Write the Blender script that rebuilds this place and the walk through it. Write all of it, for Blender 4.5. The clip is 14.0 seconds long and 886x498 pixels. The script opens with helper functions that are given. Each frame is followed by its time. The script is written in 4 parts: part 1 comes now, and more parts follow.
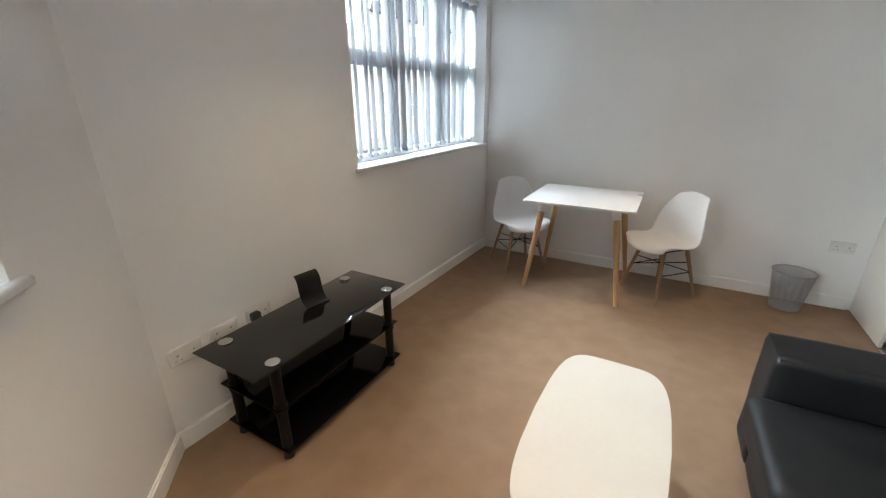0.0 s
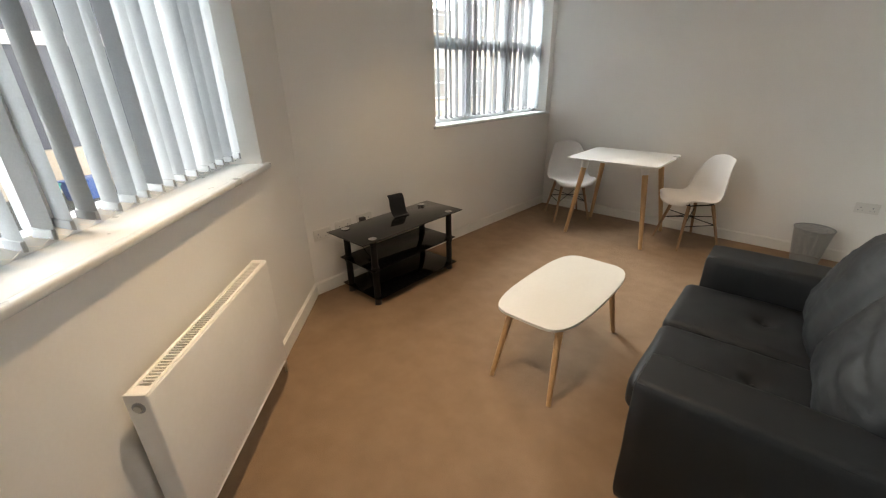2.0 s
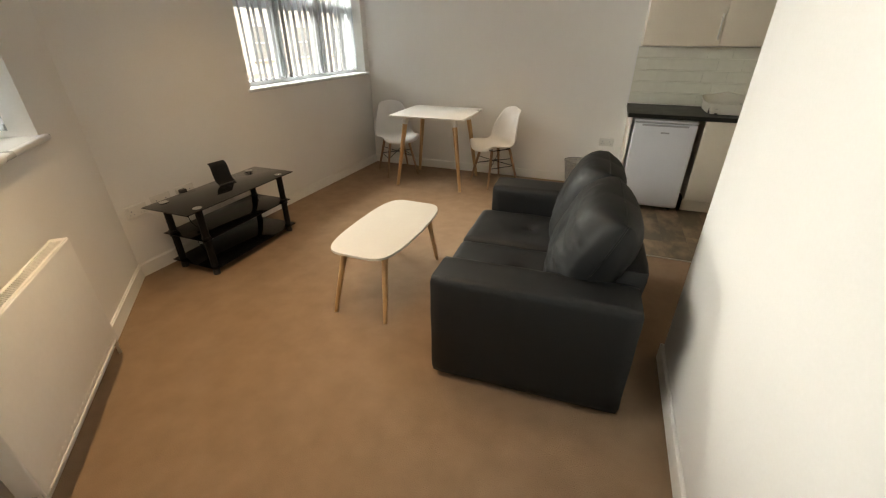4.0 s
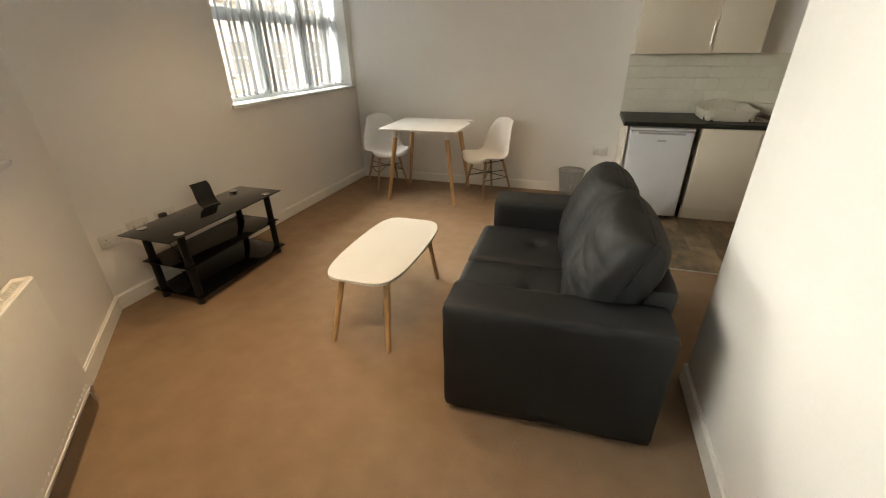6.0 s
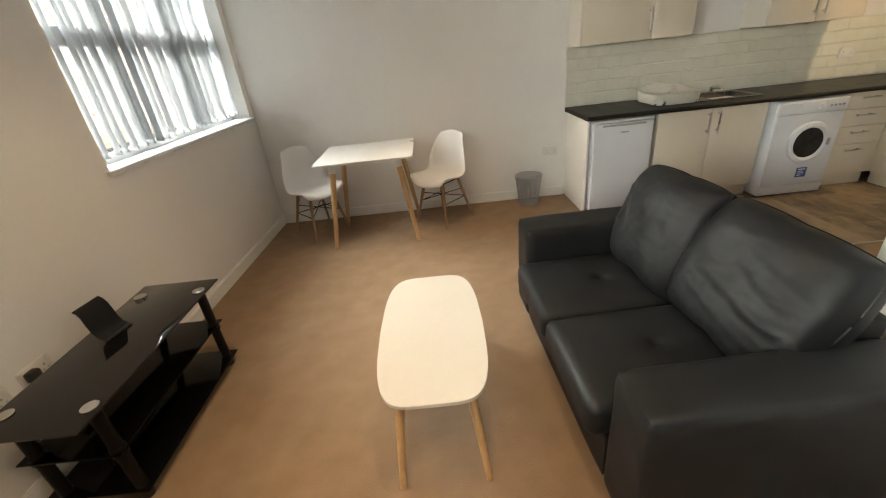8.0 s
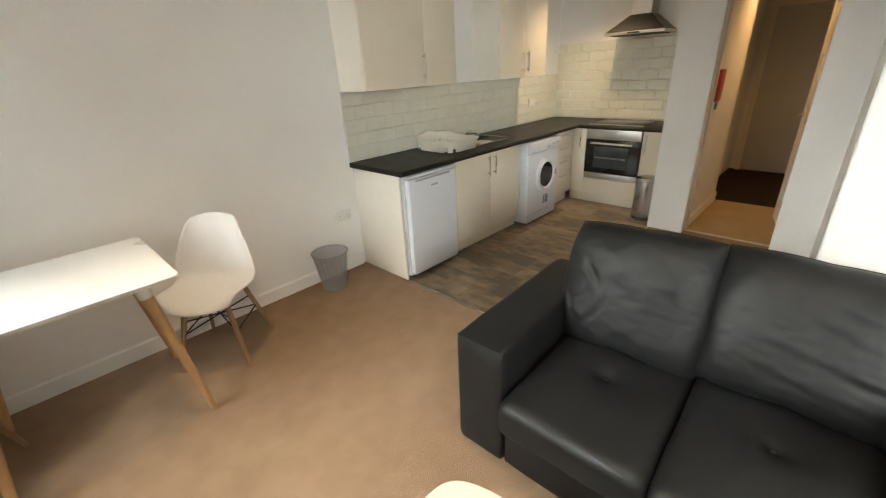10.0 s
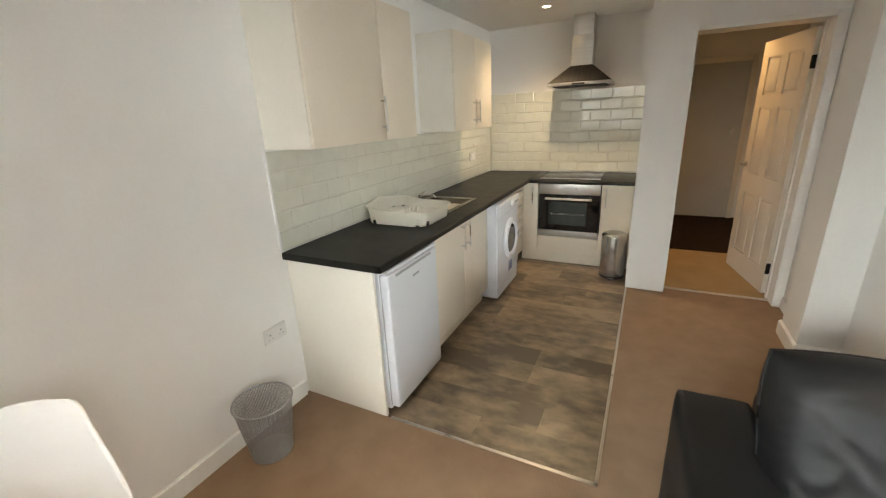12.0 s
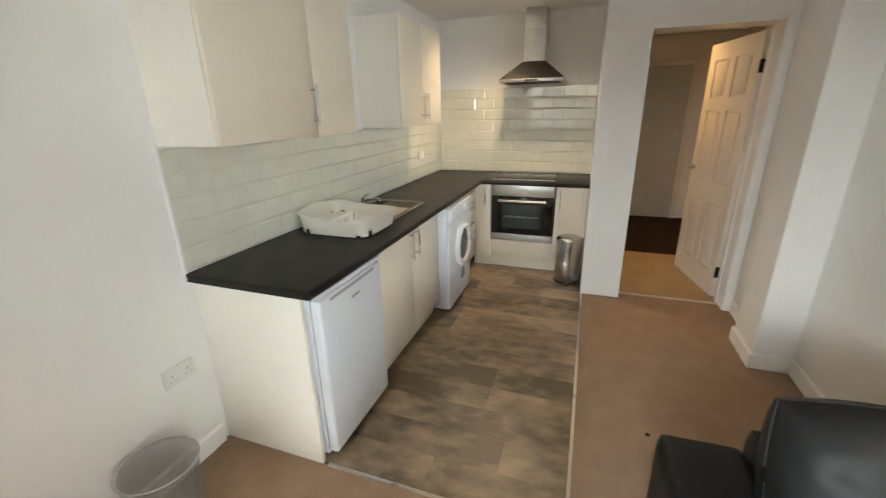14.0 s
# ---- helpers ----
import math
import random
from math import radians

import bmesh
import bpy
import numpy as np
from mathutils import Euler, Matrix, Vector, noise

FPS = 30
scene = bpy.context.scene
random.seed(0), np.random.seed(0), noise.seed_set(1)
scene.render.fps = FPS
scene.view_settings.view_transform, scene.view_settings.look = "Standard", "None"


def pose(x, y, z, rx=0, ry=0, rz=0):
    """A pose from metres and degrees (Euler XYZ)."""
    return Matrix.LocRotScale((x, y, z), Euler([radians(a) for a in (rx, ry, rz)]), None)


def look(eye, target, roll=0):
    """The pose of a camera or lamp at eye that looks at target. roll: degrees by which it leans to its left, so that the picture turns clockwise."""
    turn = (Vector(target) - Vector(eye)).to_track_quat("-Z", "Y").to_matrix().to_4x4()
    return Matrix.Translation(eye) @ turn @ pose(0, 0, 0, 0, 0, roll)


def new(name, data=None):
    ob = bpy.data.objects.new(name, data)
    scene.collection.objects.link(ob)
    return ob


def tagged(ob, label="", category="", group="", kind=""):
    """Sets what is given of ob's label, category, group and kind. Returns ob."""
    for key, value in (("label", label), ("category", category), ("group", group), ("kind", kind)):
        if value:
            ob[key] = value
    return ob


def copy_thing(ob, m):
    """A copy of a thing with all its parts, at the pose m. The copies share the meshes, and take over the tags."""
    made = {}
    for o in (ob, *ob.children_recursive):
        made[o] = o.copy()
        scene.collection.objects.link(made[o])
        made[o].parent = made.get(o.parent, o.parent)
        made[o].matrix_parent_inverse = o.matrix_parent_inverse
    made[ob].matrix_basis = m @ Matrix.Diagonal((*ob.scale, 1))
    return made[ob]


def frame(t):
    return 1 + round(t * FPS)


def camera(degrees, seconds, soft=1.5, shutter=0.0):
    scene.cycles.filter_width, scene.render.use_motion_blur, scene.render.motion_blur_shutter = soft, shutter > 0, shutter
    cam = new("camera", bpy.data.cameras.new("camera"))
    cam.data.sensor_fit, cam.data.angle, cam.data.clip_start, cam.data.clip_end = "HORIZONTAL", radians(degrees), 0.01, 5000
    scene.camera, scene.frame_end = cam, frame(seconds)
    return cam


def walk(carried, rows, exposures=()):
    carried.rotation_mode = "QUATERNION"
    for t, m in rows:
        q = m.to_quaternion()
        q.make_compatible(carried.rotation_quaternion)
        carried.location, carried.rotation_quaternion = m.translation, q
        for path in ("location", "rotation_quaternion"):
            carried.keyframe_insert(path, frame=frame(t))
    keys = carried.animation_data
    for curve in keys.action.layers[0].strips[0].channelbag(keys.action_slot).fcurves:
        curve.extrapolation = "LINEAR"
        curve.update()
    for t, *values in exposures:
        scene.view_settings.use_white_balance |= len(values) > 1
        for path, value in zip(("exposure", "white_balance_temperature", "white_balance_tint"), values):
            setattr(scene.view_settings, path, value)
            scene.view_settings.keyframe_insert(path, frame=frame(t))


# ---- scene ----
cam = camera(95.3, 14.0, soft=1.15, shutter=0.2)
PATH = [
    (0, (0.187, 0.225, 1.543), (-0.735, 1.857, 0.845), -0.3),
    (0.5, (0.375, -0.018, 1.544), (-0.65, 1.542, 0.825), -0.0),
    (1, (0.611, -0.178, 1.547), (-0.696, 1.142, 0.807), 0.5),
    (1.5, (0.794, -0.312, 1.54), (-0.522, 0.982, 0.77), -0.3),
    (2, (0.964, -0.465, 1.533), (-0.279, 0.89, 0.745), -1.1),
    (2.5, (1.142, -0.521, 1.533), (-0.075, 0.832, 0.703), -0.9),
    (3, (1.227, -0.631, 1.529), (0.258, 0.882, 0.65), -1.3),
    (3.5, (1.295, -0.695, 1.533), (0.554, 0.909, 0.597), -0.6),
    (3.7, (1.324, -0.682, 1.536), (0.647, 0.947, 0.594), -0.3),
    (5.8, (1.171, -0.594, 1.545), (0.618, 1.091, 0.631), -0.2),
    (6, (1.157, -0.552, 1.53), (0.588, 1.14, 0.634), -1.1),
    (6.5, (0.932, -0.463, 1.505), (0.489, 1.261, 0.59), -3.1),
    (7, (0.606, -0.422, 1.545), (0.392, 1.343, 0.628), -4.7),
    (7.2, (0.52, -0.362, 1.551), (0.342, 1.412, 0.634), -4.8),
    (9.3, (-0.159, 0.867, 1.556), (0.506, 2.567, 0.74), -3.4),
    (9.5, (-0.199, 1.02, 1.545), (0.642, 2.655, 0.757), -1.9),
    (10, (-0.304, 1.323, 1.55), (0.996, 2.609, 0.74), -3.2),
    (10.5, (-0.267, 1.609, 1.529), (1.119, 2.808, 0.728), -3.7),
    (11, (-0.132, 1.924, 1.544), (1.37, 2.993, 0.768), -2.1),
    (11.5, (-0.046, 2.227, 1.539), (1.644, 3.045, 0.85), -3.0),
    (12, (0.084, 2.44, 1.557), (1.777, 3.303, 0.933), -2.7),
    (12.5, (0.268, 2.529, 1.557), (1.866, 3.54, 0.905), -2.0),
    (13, (0.319, 2.569, 1.553), (1.925, 3.558, 0.888), -2.3),
    (13.5, (0.329, 2.613, 1.555), (1.95, 3.572, 0.883), -2.0),
    (14, (0.375, 2.55, 1.55), (2.156, 3.187, 0.901), -1.1),
]
EXPOSURES = [
    (0.0, 1.10, 6650, 9), (1.2, 0.82, 6700, 10), (2.0, 0.85, 7700, 11), (3.0, 0.86, 8400, 11), (6.5, 0.94, 9000, 11), (9.3, 1.32, 7800, 9),
    (11.0, 1.53, 8150, 9), (12.5, 1.58, 7400, 9), (14.0, 1.64, 7300, 8),
]
walk(cam, [(t, look(eye, target, roll)) for t, eye, target, roll in PATH], exposures=EXPOSURES)

# ---- world and large lights ----
world = bpy.data.worlds.new("overcast_sky")
scene.world = world
world.use_nodes = True
wn = world.node_tree
sky = wn.nodes.new("ShaderNodeTexSky")
sky.sky_type = "NISHITA"
sky.sun_disc = False
sky.sun_elevation = radians(38.6)
sky.sun_rotation = radians(86.2)
sky.air_density, sky.dust_density = 1.0, 2.5
wn.links.new(sky.outputs[0], wn.nodes["Background"].inputs["Color"])
wn.nodes["Background"].inputs["Strength"].default_value = 0.15


def lamp(name, kind, m, energy, color, **props):
    data = bpy.data.lights.new(name, kind)
    data.energy, data.color = energy, color
    for key, value in props.items():
        if key == "size":
            data.shape, data.size, data.size_y = "RECTANGLE", value[0], value[1]
        elif key == "angle":
            data.angle = radians(value)
        elif key == "cone":
            data.spot_size, data.spot_blend = radians(value[0]), value[1]
        elif key == "radius":
            data.shadow_soft_size = value
    ob = new(name, data)
    ob.matrix_world = m
    return ob


lamp("sun", "SUN", look((7.5, 0.5, 6.0), (0, 0, 0)), 3.0, (1.0, 0.98, 0.95), angle=40)
DAY = (0.80, 0.90, 1.0)
WARM = (1.0, 0.77, 0.53)
# the sky's light, outside and above each window
lamp("daylight_canted_window", "AREA", look((-2.08, -2.22, 2.3), (0.5, 3.0, 1.0)), 230, DAY, size=(1.9, 1.7))
lamp("daylight_side_window", "AREA", look((-3.2, 3.5, 3.1), (1.4, 2.4, 0.9)), 310, DAY, size=(2.0, 1.6))
# the lamps in the ceiling: place, watts, tone and beam
HALL = (1.0, 0.60, 0.28)
# the fifth is an added, unseen lamp that lifts the floor by the canted window
DOWNLIGHTS = [(0.35, 1.20, 21, WARM, 112), (0.26, 3.19, 25, WARM, 84), (4.10, 3.36, 30, WARM, 128), (4.97, 1.83, 21, HALL, 140), (-0.25, 0.15, 56, WARM, 92),
              (-0.75, 1.75, 22, WARM, 106)]

# ---- materials ----
def nodes_of(name):
    m = bpy.data.materials.new(name)
    m.use_nodes = True
    t = m.node_tree
    return m, t, t.nodes["Principled BSDF"]


def surface(name, low, high, rough=0.5, metal=0.0, scale=6.0, fine=120.0, bump=0.1, bump_size=0.002, coat=0.0,
            rough_range=0.1, stretch=(1, 1, 1), island=0.0, specular=0.5, detail=4.0, coords="Object", ramp_ends=(0.3, 0.7)):
    """A material that varies between two colours at two scales, with fine relief."""
    m, t, b = nodes_of(name)
    tc = t.nodes.new("ShaderNodeTexCoord")
    mp = t.nodes.new("ShaderNodeMapping")
    mp.inputs["Scale"].default_value = stretch
    t.links.new(tc.outputs[coords], mp.inputs["Vector"])
    vec = mp.outputs["Vector"]
    if island:
        info = t.nodes.new("ShaderNodeObjectInfo")
        add = t.nodes.new("ShaderNodeVectorMath")
        add.operation = "MULTIPLY_ADD"
        add.inputs[1].default_value = (37, 53, 71)
        t.links.new(info.outputs["Random"], add.inputs[0])
        t.links.new(vec, add.inputs[2])
        vec = add.outputs[0]
    big = t.nodes.new("ShaderNodeTexNoise")
    big.inputs["Scale"].default_value, big.inputs["Detail"].default_value = scale, detail
    small = t.nodes.new("ShaderNodeTexNoise")
    small.inputs["Scale"].default_value, small.inputs["Detail"].default_value = fine, 3.0
    t.links.new(vec, big.inputs["Vector"]), t.links.new(vec, small.inputs["Vector"])
    mix = t.nodes.new("ShaderNodeMath")
    mix.operation = "MULTIPLY_ADD"
    mix.inputs[1].default_value = 0.65
    half = t.nodes.new("ShaderNodeMath")
    half.operation = "MULTIPLY"
    half.inputs[1].default_value = 0.35
    t.links.new(small.outputs["Fac"], half.inputs[0])
    t.links.new(big.outputs["Fac"], mix.inputs[0]), t.links.new(half.outputs[0], mix.inputs[2])
    ramp = t.nodes.new("ShaderNodeValToRGB")
    ramp.color_ramp.elements[0].position, ramp.color_ramp.elements[1].position = ramp_ends
    ramp.color_ramp.elements[0].color, ramp.color_ramp.elements[1].color = (*low, 1), (*high, 1)
    fac = mix.outputs[0]
    if island:
        shift = t.nodes.new("ShaderNodeMath")
        shift.operation = "MULTIPLY_ADD"
        shift.inputs[1].default_value = island
        t.links.new(info.outputs["Random"], shift.inputs[0])
        t.links.new(fac, shift.inputs[2])
        less = t.nodes.new("ShaderNodeMath")
        less.operation = "SUBTRACT"
        less.inputs[1].default_value = island / 2
        t.links.new(shift.outputs[0], less.inputs[0])
        fac = less.outputs[0]
    t.links.new(fac, ramp.inputs[0])
    t.links.new(ramp.outputs["Color"], b.inputs["Base Color"])
    rr = t.nodes.new("ShaderNodeMapRange")
    rr.inputs["To Min"].default_value, rr.inputs["To Max"].default_value = max(0.02, rough - rough_range), min(1, rough + rough_range)
    t.links.new(big.outputs["Fac"], rr.inputs["Value"])
    t.links.new(rr.outputs["Result"], b.inputs["Roughness"])
    b.inputs["Metallic"].default_value = metal
    b.inputs["Coat Weight"].default_value = coat
    b.inputs["Coat Roughness"].default_value = 0.08
    b.inputs["Specular IOR Level"].default_value = specular
    if bump:
        bp = t.nodes.new("ShaderNodeBump")
        bp.inputs["Strength"].default_value, bp.inputs["Distance"].default_value = bump, bump_size
        t.links.new(small.outputs["Fac"], bp.inputs["Height"])
        t.links.new(bp.outputs["Normal"], b.inputs["Normal"])
    return m


M_WALL = surface("wall_paint", (0.765, 0.755, 0.73), (0.815, 0.805, 0.785), 0.7, scale=1.5, fine=90, bump=0.12, bump_size=0.001)
M_CEIL = surface("ceiling_paint", (0.79, 0.785, 0.77), (0.84, 0.835, 0.82), 0.8, scale=1.5, fine=90, bump=0.1, bump_size=0.001)
M_TRIM = surface("gloss_white_trim", (0.78, 0.775, 0.75), (0.84, 0.835, 0.81), 0.35, scale=4, fine=40, bump=0.05, bump_size=0.001)
M_CARPET = surface("brown_carpet", (0.245, 0.166, 0.109), (0.328, 0.227, 0.154), 0.95, scale=7, fine=260, bump=0.9, bump_size=0.006, specular=0.1)
# hall carpet: the lamp's strong light is partly put into the lighter colour
M_HALLCARPET = surface("lamplit_tan_carpet", (0.31, 0.22, 0.12), (0.40, 0.29, 0.165), 0.95, scale=5, fine=260, bump=0.9, bump_size=0.006, specular=0.1)
M_MAT = surface("dark_brown_matting", (0.018, 0.011, 0.008), (0.04, 0.025, 0.018), 0.95, scale=8, fine=200, bump=0.9, bump_size=0.006, specular=0.1)
M_VINYL = surface("grey_brown_wood_vinyl", (0.085, 0.063, 0.041), (0.31, 0.234, 0.155), 0.36, scale=2.6, fine=11, bump=0.1, bump_size=0.0006,
                  stretch=(1.6, 0.9, 1), island=0.15, ramp_ends=(0.38, 0.64), rough_range=0.08)
M_JOINT = surface("vinyl_joint", (0.075, 0.055, 0.037), (0.10, 0.075, 0.05), 0.7)
M_LEATHER = surface("black_leather", (0.0058, 0.0067, 0.0078), (0.0110, 0.0125, 0.0142), 0.52, scale=4, fine=220, bump=0.25, bump_size=0.0015, rough_range=0.06, specular=0.30)
M_OAK = surface("oak_leg", (0.42, 0.25, 0.12), (0.58, 0.37, 0.19), 0.45, scale=5, fine=40, stretch=(8, 8, 0.7), bump=0.1, bump_size=0.0006)
M_OAKD = surface("brown_beech_leg", (0.24, 0.14, 0.075), (0.36, 0.22, 0.12), 0.5, scale=5, fine=40, stretch=(8, 8, 0.7), bump=0.1, bump_size=0.0006)
M_WHITE = surface("white_lacquer", (0.67, 0.67, 0.66), (0.71, 0.71, 0.70), 0.30, scale=3, fine=60, bump=0.02, bump_size=0.0005)
M_CREAM_TOP = surface("matt_white_top", (0.53, 0.508, 0.458), (0.57, 0.548, 0.496), 0.42, scale=3, fine=60, bump=0.02, bump_size=0.0005)
M_PLASTIC = surface("white_plastic", (0.72, 0.72, 0.725), (0.76, 0.76, 0.765), 0.42, scale=4, fine=80, bump=0.03, bump_size=0.0005)
M_SOCKET = surface("socket_plastic", (0.66, 0.65, 0.62), (0.72, 0.71, 0.68), 0.35, scale=8, fine=80, bump=0.02, bump_size=0.0004)
M_BLACKGLASS = surface("black_glass", (0.004, 0.004, 0.005), (0.008, 0.008, 0.009), 0.06, scale=4, fine=50, bump=0.0, rough_range=0.03, specular=0.6)
M_BLACKSHELF = surface("black_shelf_glass", (0.002, 0.002, 0.0025), (0.004, 0.004, 0.005), 0.10, scale=4, fine=50, bump=0.0, rough_range=0.03, specular=0.18)
M_BLACK = surface("black_metal", (0.004, 0.004, 0.005), (0.009, 0.009, 0.010), 0.38, specular=0.14, scale=5, fine=80, bump=0.05, bump_size=0.0005)
M_BLACKPL = surface("black_plastic", (0.012, 0.012, 0.014), (0.022, 0.022, 0.025), 0.35, scale=8, fine=90, bump=0.08, bump_size=0.0006)
M_STEEL = surface("brushed_steel", (0.50, 0.49, 0.47), (0.62, 0.61, 0.59), 0.36, metal=1.0, scale=3, fine=90, stretch=(1, 1, 14), bump=0.06, bump_size=0.0005)
# steel darkened to hold the reflection of the cabinet underside
M_SINK = surface("dark_reflection_sink_steel", (0.20, 0.19, 0.175), (0.27, 0.26, 0.24), 0.24, metal=1.0, scale=3, fine=90, stretch=(14, 1, 1), bump=0.05, bump_size=0.0005)
M_CHROME = surface("chrome", (0.72, 0.72, 0.72), (0.8, 0.8, 0.8), 0.12, metal=1.0, scale=3, fine=60, bump=0.0)
# hood canopy: the chimney's steel with its dim reflection put into the base colour
M_HOOD = surface("shaded_brushed_steel", (0.055, 0.052, 0.048), (0.085, 0.08, 0.075), 0.34, metal=1.0, scale=3, fine=90, stretch=(1, 14, 1), bump=0.06, bump_size=0.0005)
M_MESH = surface("grey_coated_wire", (0.30, 0.31, 0.32), (0.38, 0.39, 0.40), 0.45, metal=0.3, scale=6, fine=90, bump=0.03, bump_size=0.0004)
M_BINSTEEL = surface("polished_bin_steel", (0.46, 0.45, 0.43), (0.54, 0.53, 0.51), 0.24, metal=1.0, scale=2, fine=40, bump=0.0, rough_range=0.04)
M_NICKEL = surface("satin_nickel", (0.55, 0.53, 0.50), (0.63, 0.61, 0.58), 0.3, metal=1.0, scale=6, fine=90, bump=0.03, bump_size=0.0004)
M_CREAM = surface("cream_cabinet", (0.70, 0.63, 0.52), (0.755, 0.685, 0.575), 0.32, scale=2, fine=60, bump=0.03, bump_size=0.0005)
M_PANEL = surface("cream_end_panel", (0.74, 0.70, 0.62), (0.78, 0.74, 0.66), 0.35, scale=2, fine=60, bump=0.03, bump_size=0.0005)
M_WORKTOP = surface("black_worktop", (0.006, 0.0065, 0.0055), (0.017, 0.0175, 0.0155), 0.42, specular=0.25, scale=8, fine=300, bump=0.12, bump_size=0.0006)
M_TILE = surface("cream_metro_tile", (0.66, 0.66, 0.57), (0.74, 0.74, 0.65), 0.05, scale=4, fine=20, bump=0.0, island=0.04, rough_range=0.02, specular=1.0, coat=1.0)
M_GROUT = surface("pale_grout", (0.68, 0.68, 0.60), (0.74, 0.74, 0.66), 0.85, scale=10, fine=150, bump=0.3)
M_UPVC = surface("white_upvc", (0.66, 0.70, 0.74), (0.72, 0.76, 0.80), 0.3, scale=4, fine=60, bump=0.02, bump_size=0.0005)
M_SILL = surface("white_sill_board", (0.58, 0.60, 0.61), (0.64, 0.66, 0.67), 0.3, scale=4, fine=60, bump=0.03, bump_size=0.0005)
M_GREYDOOR = surface("grey_door_paint", (0.46, 0.47, 0.46), (0.52, 0.53, 0.52), 0.5, scale=3, fine=60, bump=0.06, bump_size=0.0008)
M_DOOR = surface("white_door_paint", (0.68, 0.64, 0.56), (0.74, 0.70, 0.62), 0.4, scale=3, fine=60, bump=0.06, bump_size=0.0008)
M_RED = surface("red_case", (0.45, 0.03, 0.015), (0.55, 0.05, 0.02), 0.4, scale=6, fine=60, bump=0.02)
M_GREYPL = surface("grey_plastic", (0.30, 0.31, 0.33), (0.36, 0.37, 0.39), 0.4, scale=6, fine=80, bump=0.03, bump_size=0.0004)
M_WHITEGOODS = surface("white_enamel", (0.64, 0.665, 0.71), (0.69, 0.715, 0.76), 0.42, scale=2, fine=60, bump=0.015, bump_size=0.0004, rough_range=0.02)
M_BLUE = surface("blue_label", (0.03, 0.08, 0.28), (0.05, 0.12, 0.36), 0.4, scale=6, fine=60, bump=0.0)
M_ASPHALT = surface("asphalt", (0.04, 0.04, 0.042), (0.07, 0.07, 0.072), 0.9, scale=1.2, fine=60, bump=0.6, bump_size=0.01)
M_PAVE = surface("paving", (0.26, 0.25, 0.24), (0.36, 0.35, 0.33), 0.9, scale=1.5, fine=40, bump=0.4, bump_size=0.006)
M_RENDER = surface("pale_stone_render", (0.33, 0.30, 0.26), (0.43, 0.39, 0.34), 0.85, scale=1.2, fine=25, bump=0.4, bump_size=0.01)
M_DARKCLAD = surface("blue_grey_cladding", (0.045, 0.055, 0.08), (0.075, 0.09, 0.12), 0.6, scale=1.0, fine=20, bump=0.2, bump_size=0.005)
M_PALEHOUSE = surface("pale_painted_render", (0.56, 0.54, 0.51), (0.68, 0.66, 0.63), 0.85, scale=1.2, fine=25, bump=0.3, bump_size=0.008)
M_HOUSEGLASS = surface("house_window_glass", (0.24, 0.255, 0.275), (0.32, 0.335, 0.355), 0.08, scale=2, fine=20, bump=0.0, rough_range=0.03)
M_SLATE = surface("slate_roof", (0.05, 0.052, 0.058), (0.09, 0.09, 0.10), 0.8, scale=2, fine=20, bump=0.5, bump_size=0.02)


M_TEAL = surface("teal_plastic", (0.02, 0.25, 0.25), (0.03, 0.32, 0.32), 0.5, scale=4, fine=60, bump=0.05)
M_YELLOW = surface("yellow_plastic", (0.45, 0.40, 0.05), (0.55, 0.48, 0.07), 0.5, scale=4, fine=60, bump=0.05)


def blind_fabric():
    m, t, b = nodes_of("blind_fabric")
    t.nodes.remove(b)
    out = t.nodes["Material Output"]
    tc = t.nodes.new("ShaderNodeTexCoord")
    weave = t.nodes.new("ShaderNodeTexNoise")
    weave.inputs["Scale"].default_value = 180
    t.links.new(tc.outputs["Object"], weave.inputs["Vector"])
    ramp = t.nodes.new("ShaderNodeValToRGB")
    ramp.color_ramp.elements[0].color, ramp.color_ramp.elements[1].color = (0.36, 0.382, 0.40, 1), (0.44, 0.462, 0.48, 1)
    t.links.new(weave.outputs["Fac"], ramp.inputs[0])
    d, tr = (t.nodes.new("ShaderNodeBsdf" + k) for k in ("Diffuse", "Translucent"))
    mix = t.nodes.new("ShaderNodeMixShader")
    mix.inputs[0].default_value = 0.40
    t.links.new(ramp.outputs["Color"], d.inputs["Color"]), t.links.new(ramp.outputs["Color"], tr.inputs["Color"])
    t.links.new(d.outputs[0], mix.inputs[1]), t.links.new(tr.outputs[0], mix.inputs[2])
    t.links.new(mix.outputs[0], out.inputs["Surface"])
    return m


def clear_glass(name, tint, rough=0.0):
    m, t, b = nodes_of(name)
    b.inputs["Base Color"].default_value = (*tint, 1)
    b.inputs["Transmission Weight"].default_value = 1.0
    b.inputs["Roughness"].default_value = rough
    b.inputs["IOR"].default_value = 1.45
    return m


def glow(name, color, strength):
    m, t, b = nodes_of(name)
    b.inputs["Base Color"].default_value = (0.9, 0.88, 0.8, 1)
    b.inputs["Emission Color"].default_value = (*color, 1)
    b.inputs["Emission Strength"].default_value = strength
    return m


M_BLIND = blind_fabric()
M_GLASS = clear_glass("window_glass", (0.97, 0.99, 0.99))
M_BULB = glow("lamp_face", (1.0, 0.78, 0.5), 12.0)


# ---- building helpers ----
def finish(name, bm, mat, smooth):
    me = bpy.data.meshes.new(name)
    bmesh.ops.recalc_face_normals(bm, faces=bm.faces)
    bm.to_mesh(me)
    bm.free()
    me.materials.append(mat)
    if smooth:
        for p in me.polygons:
            p.use_smooth = True
        me.set_sharp_from_angle(angle=radians(smooth))
    return me


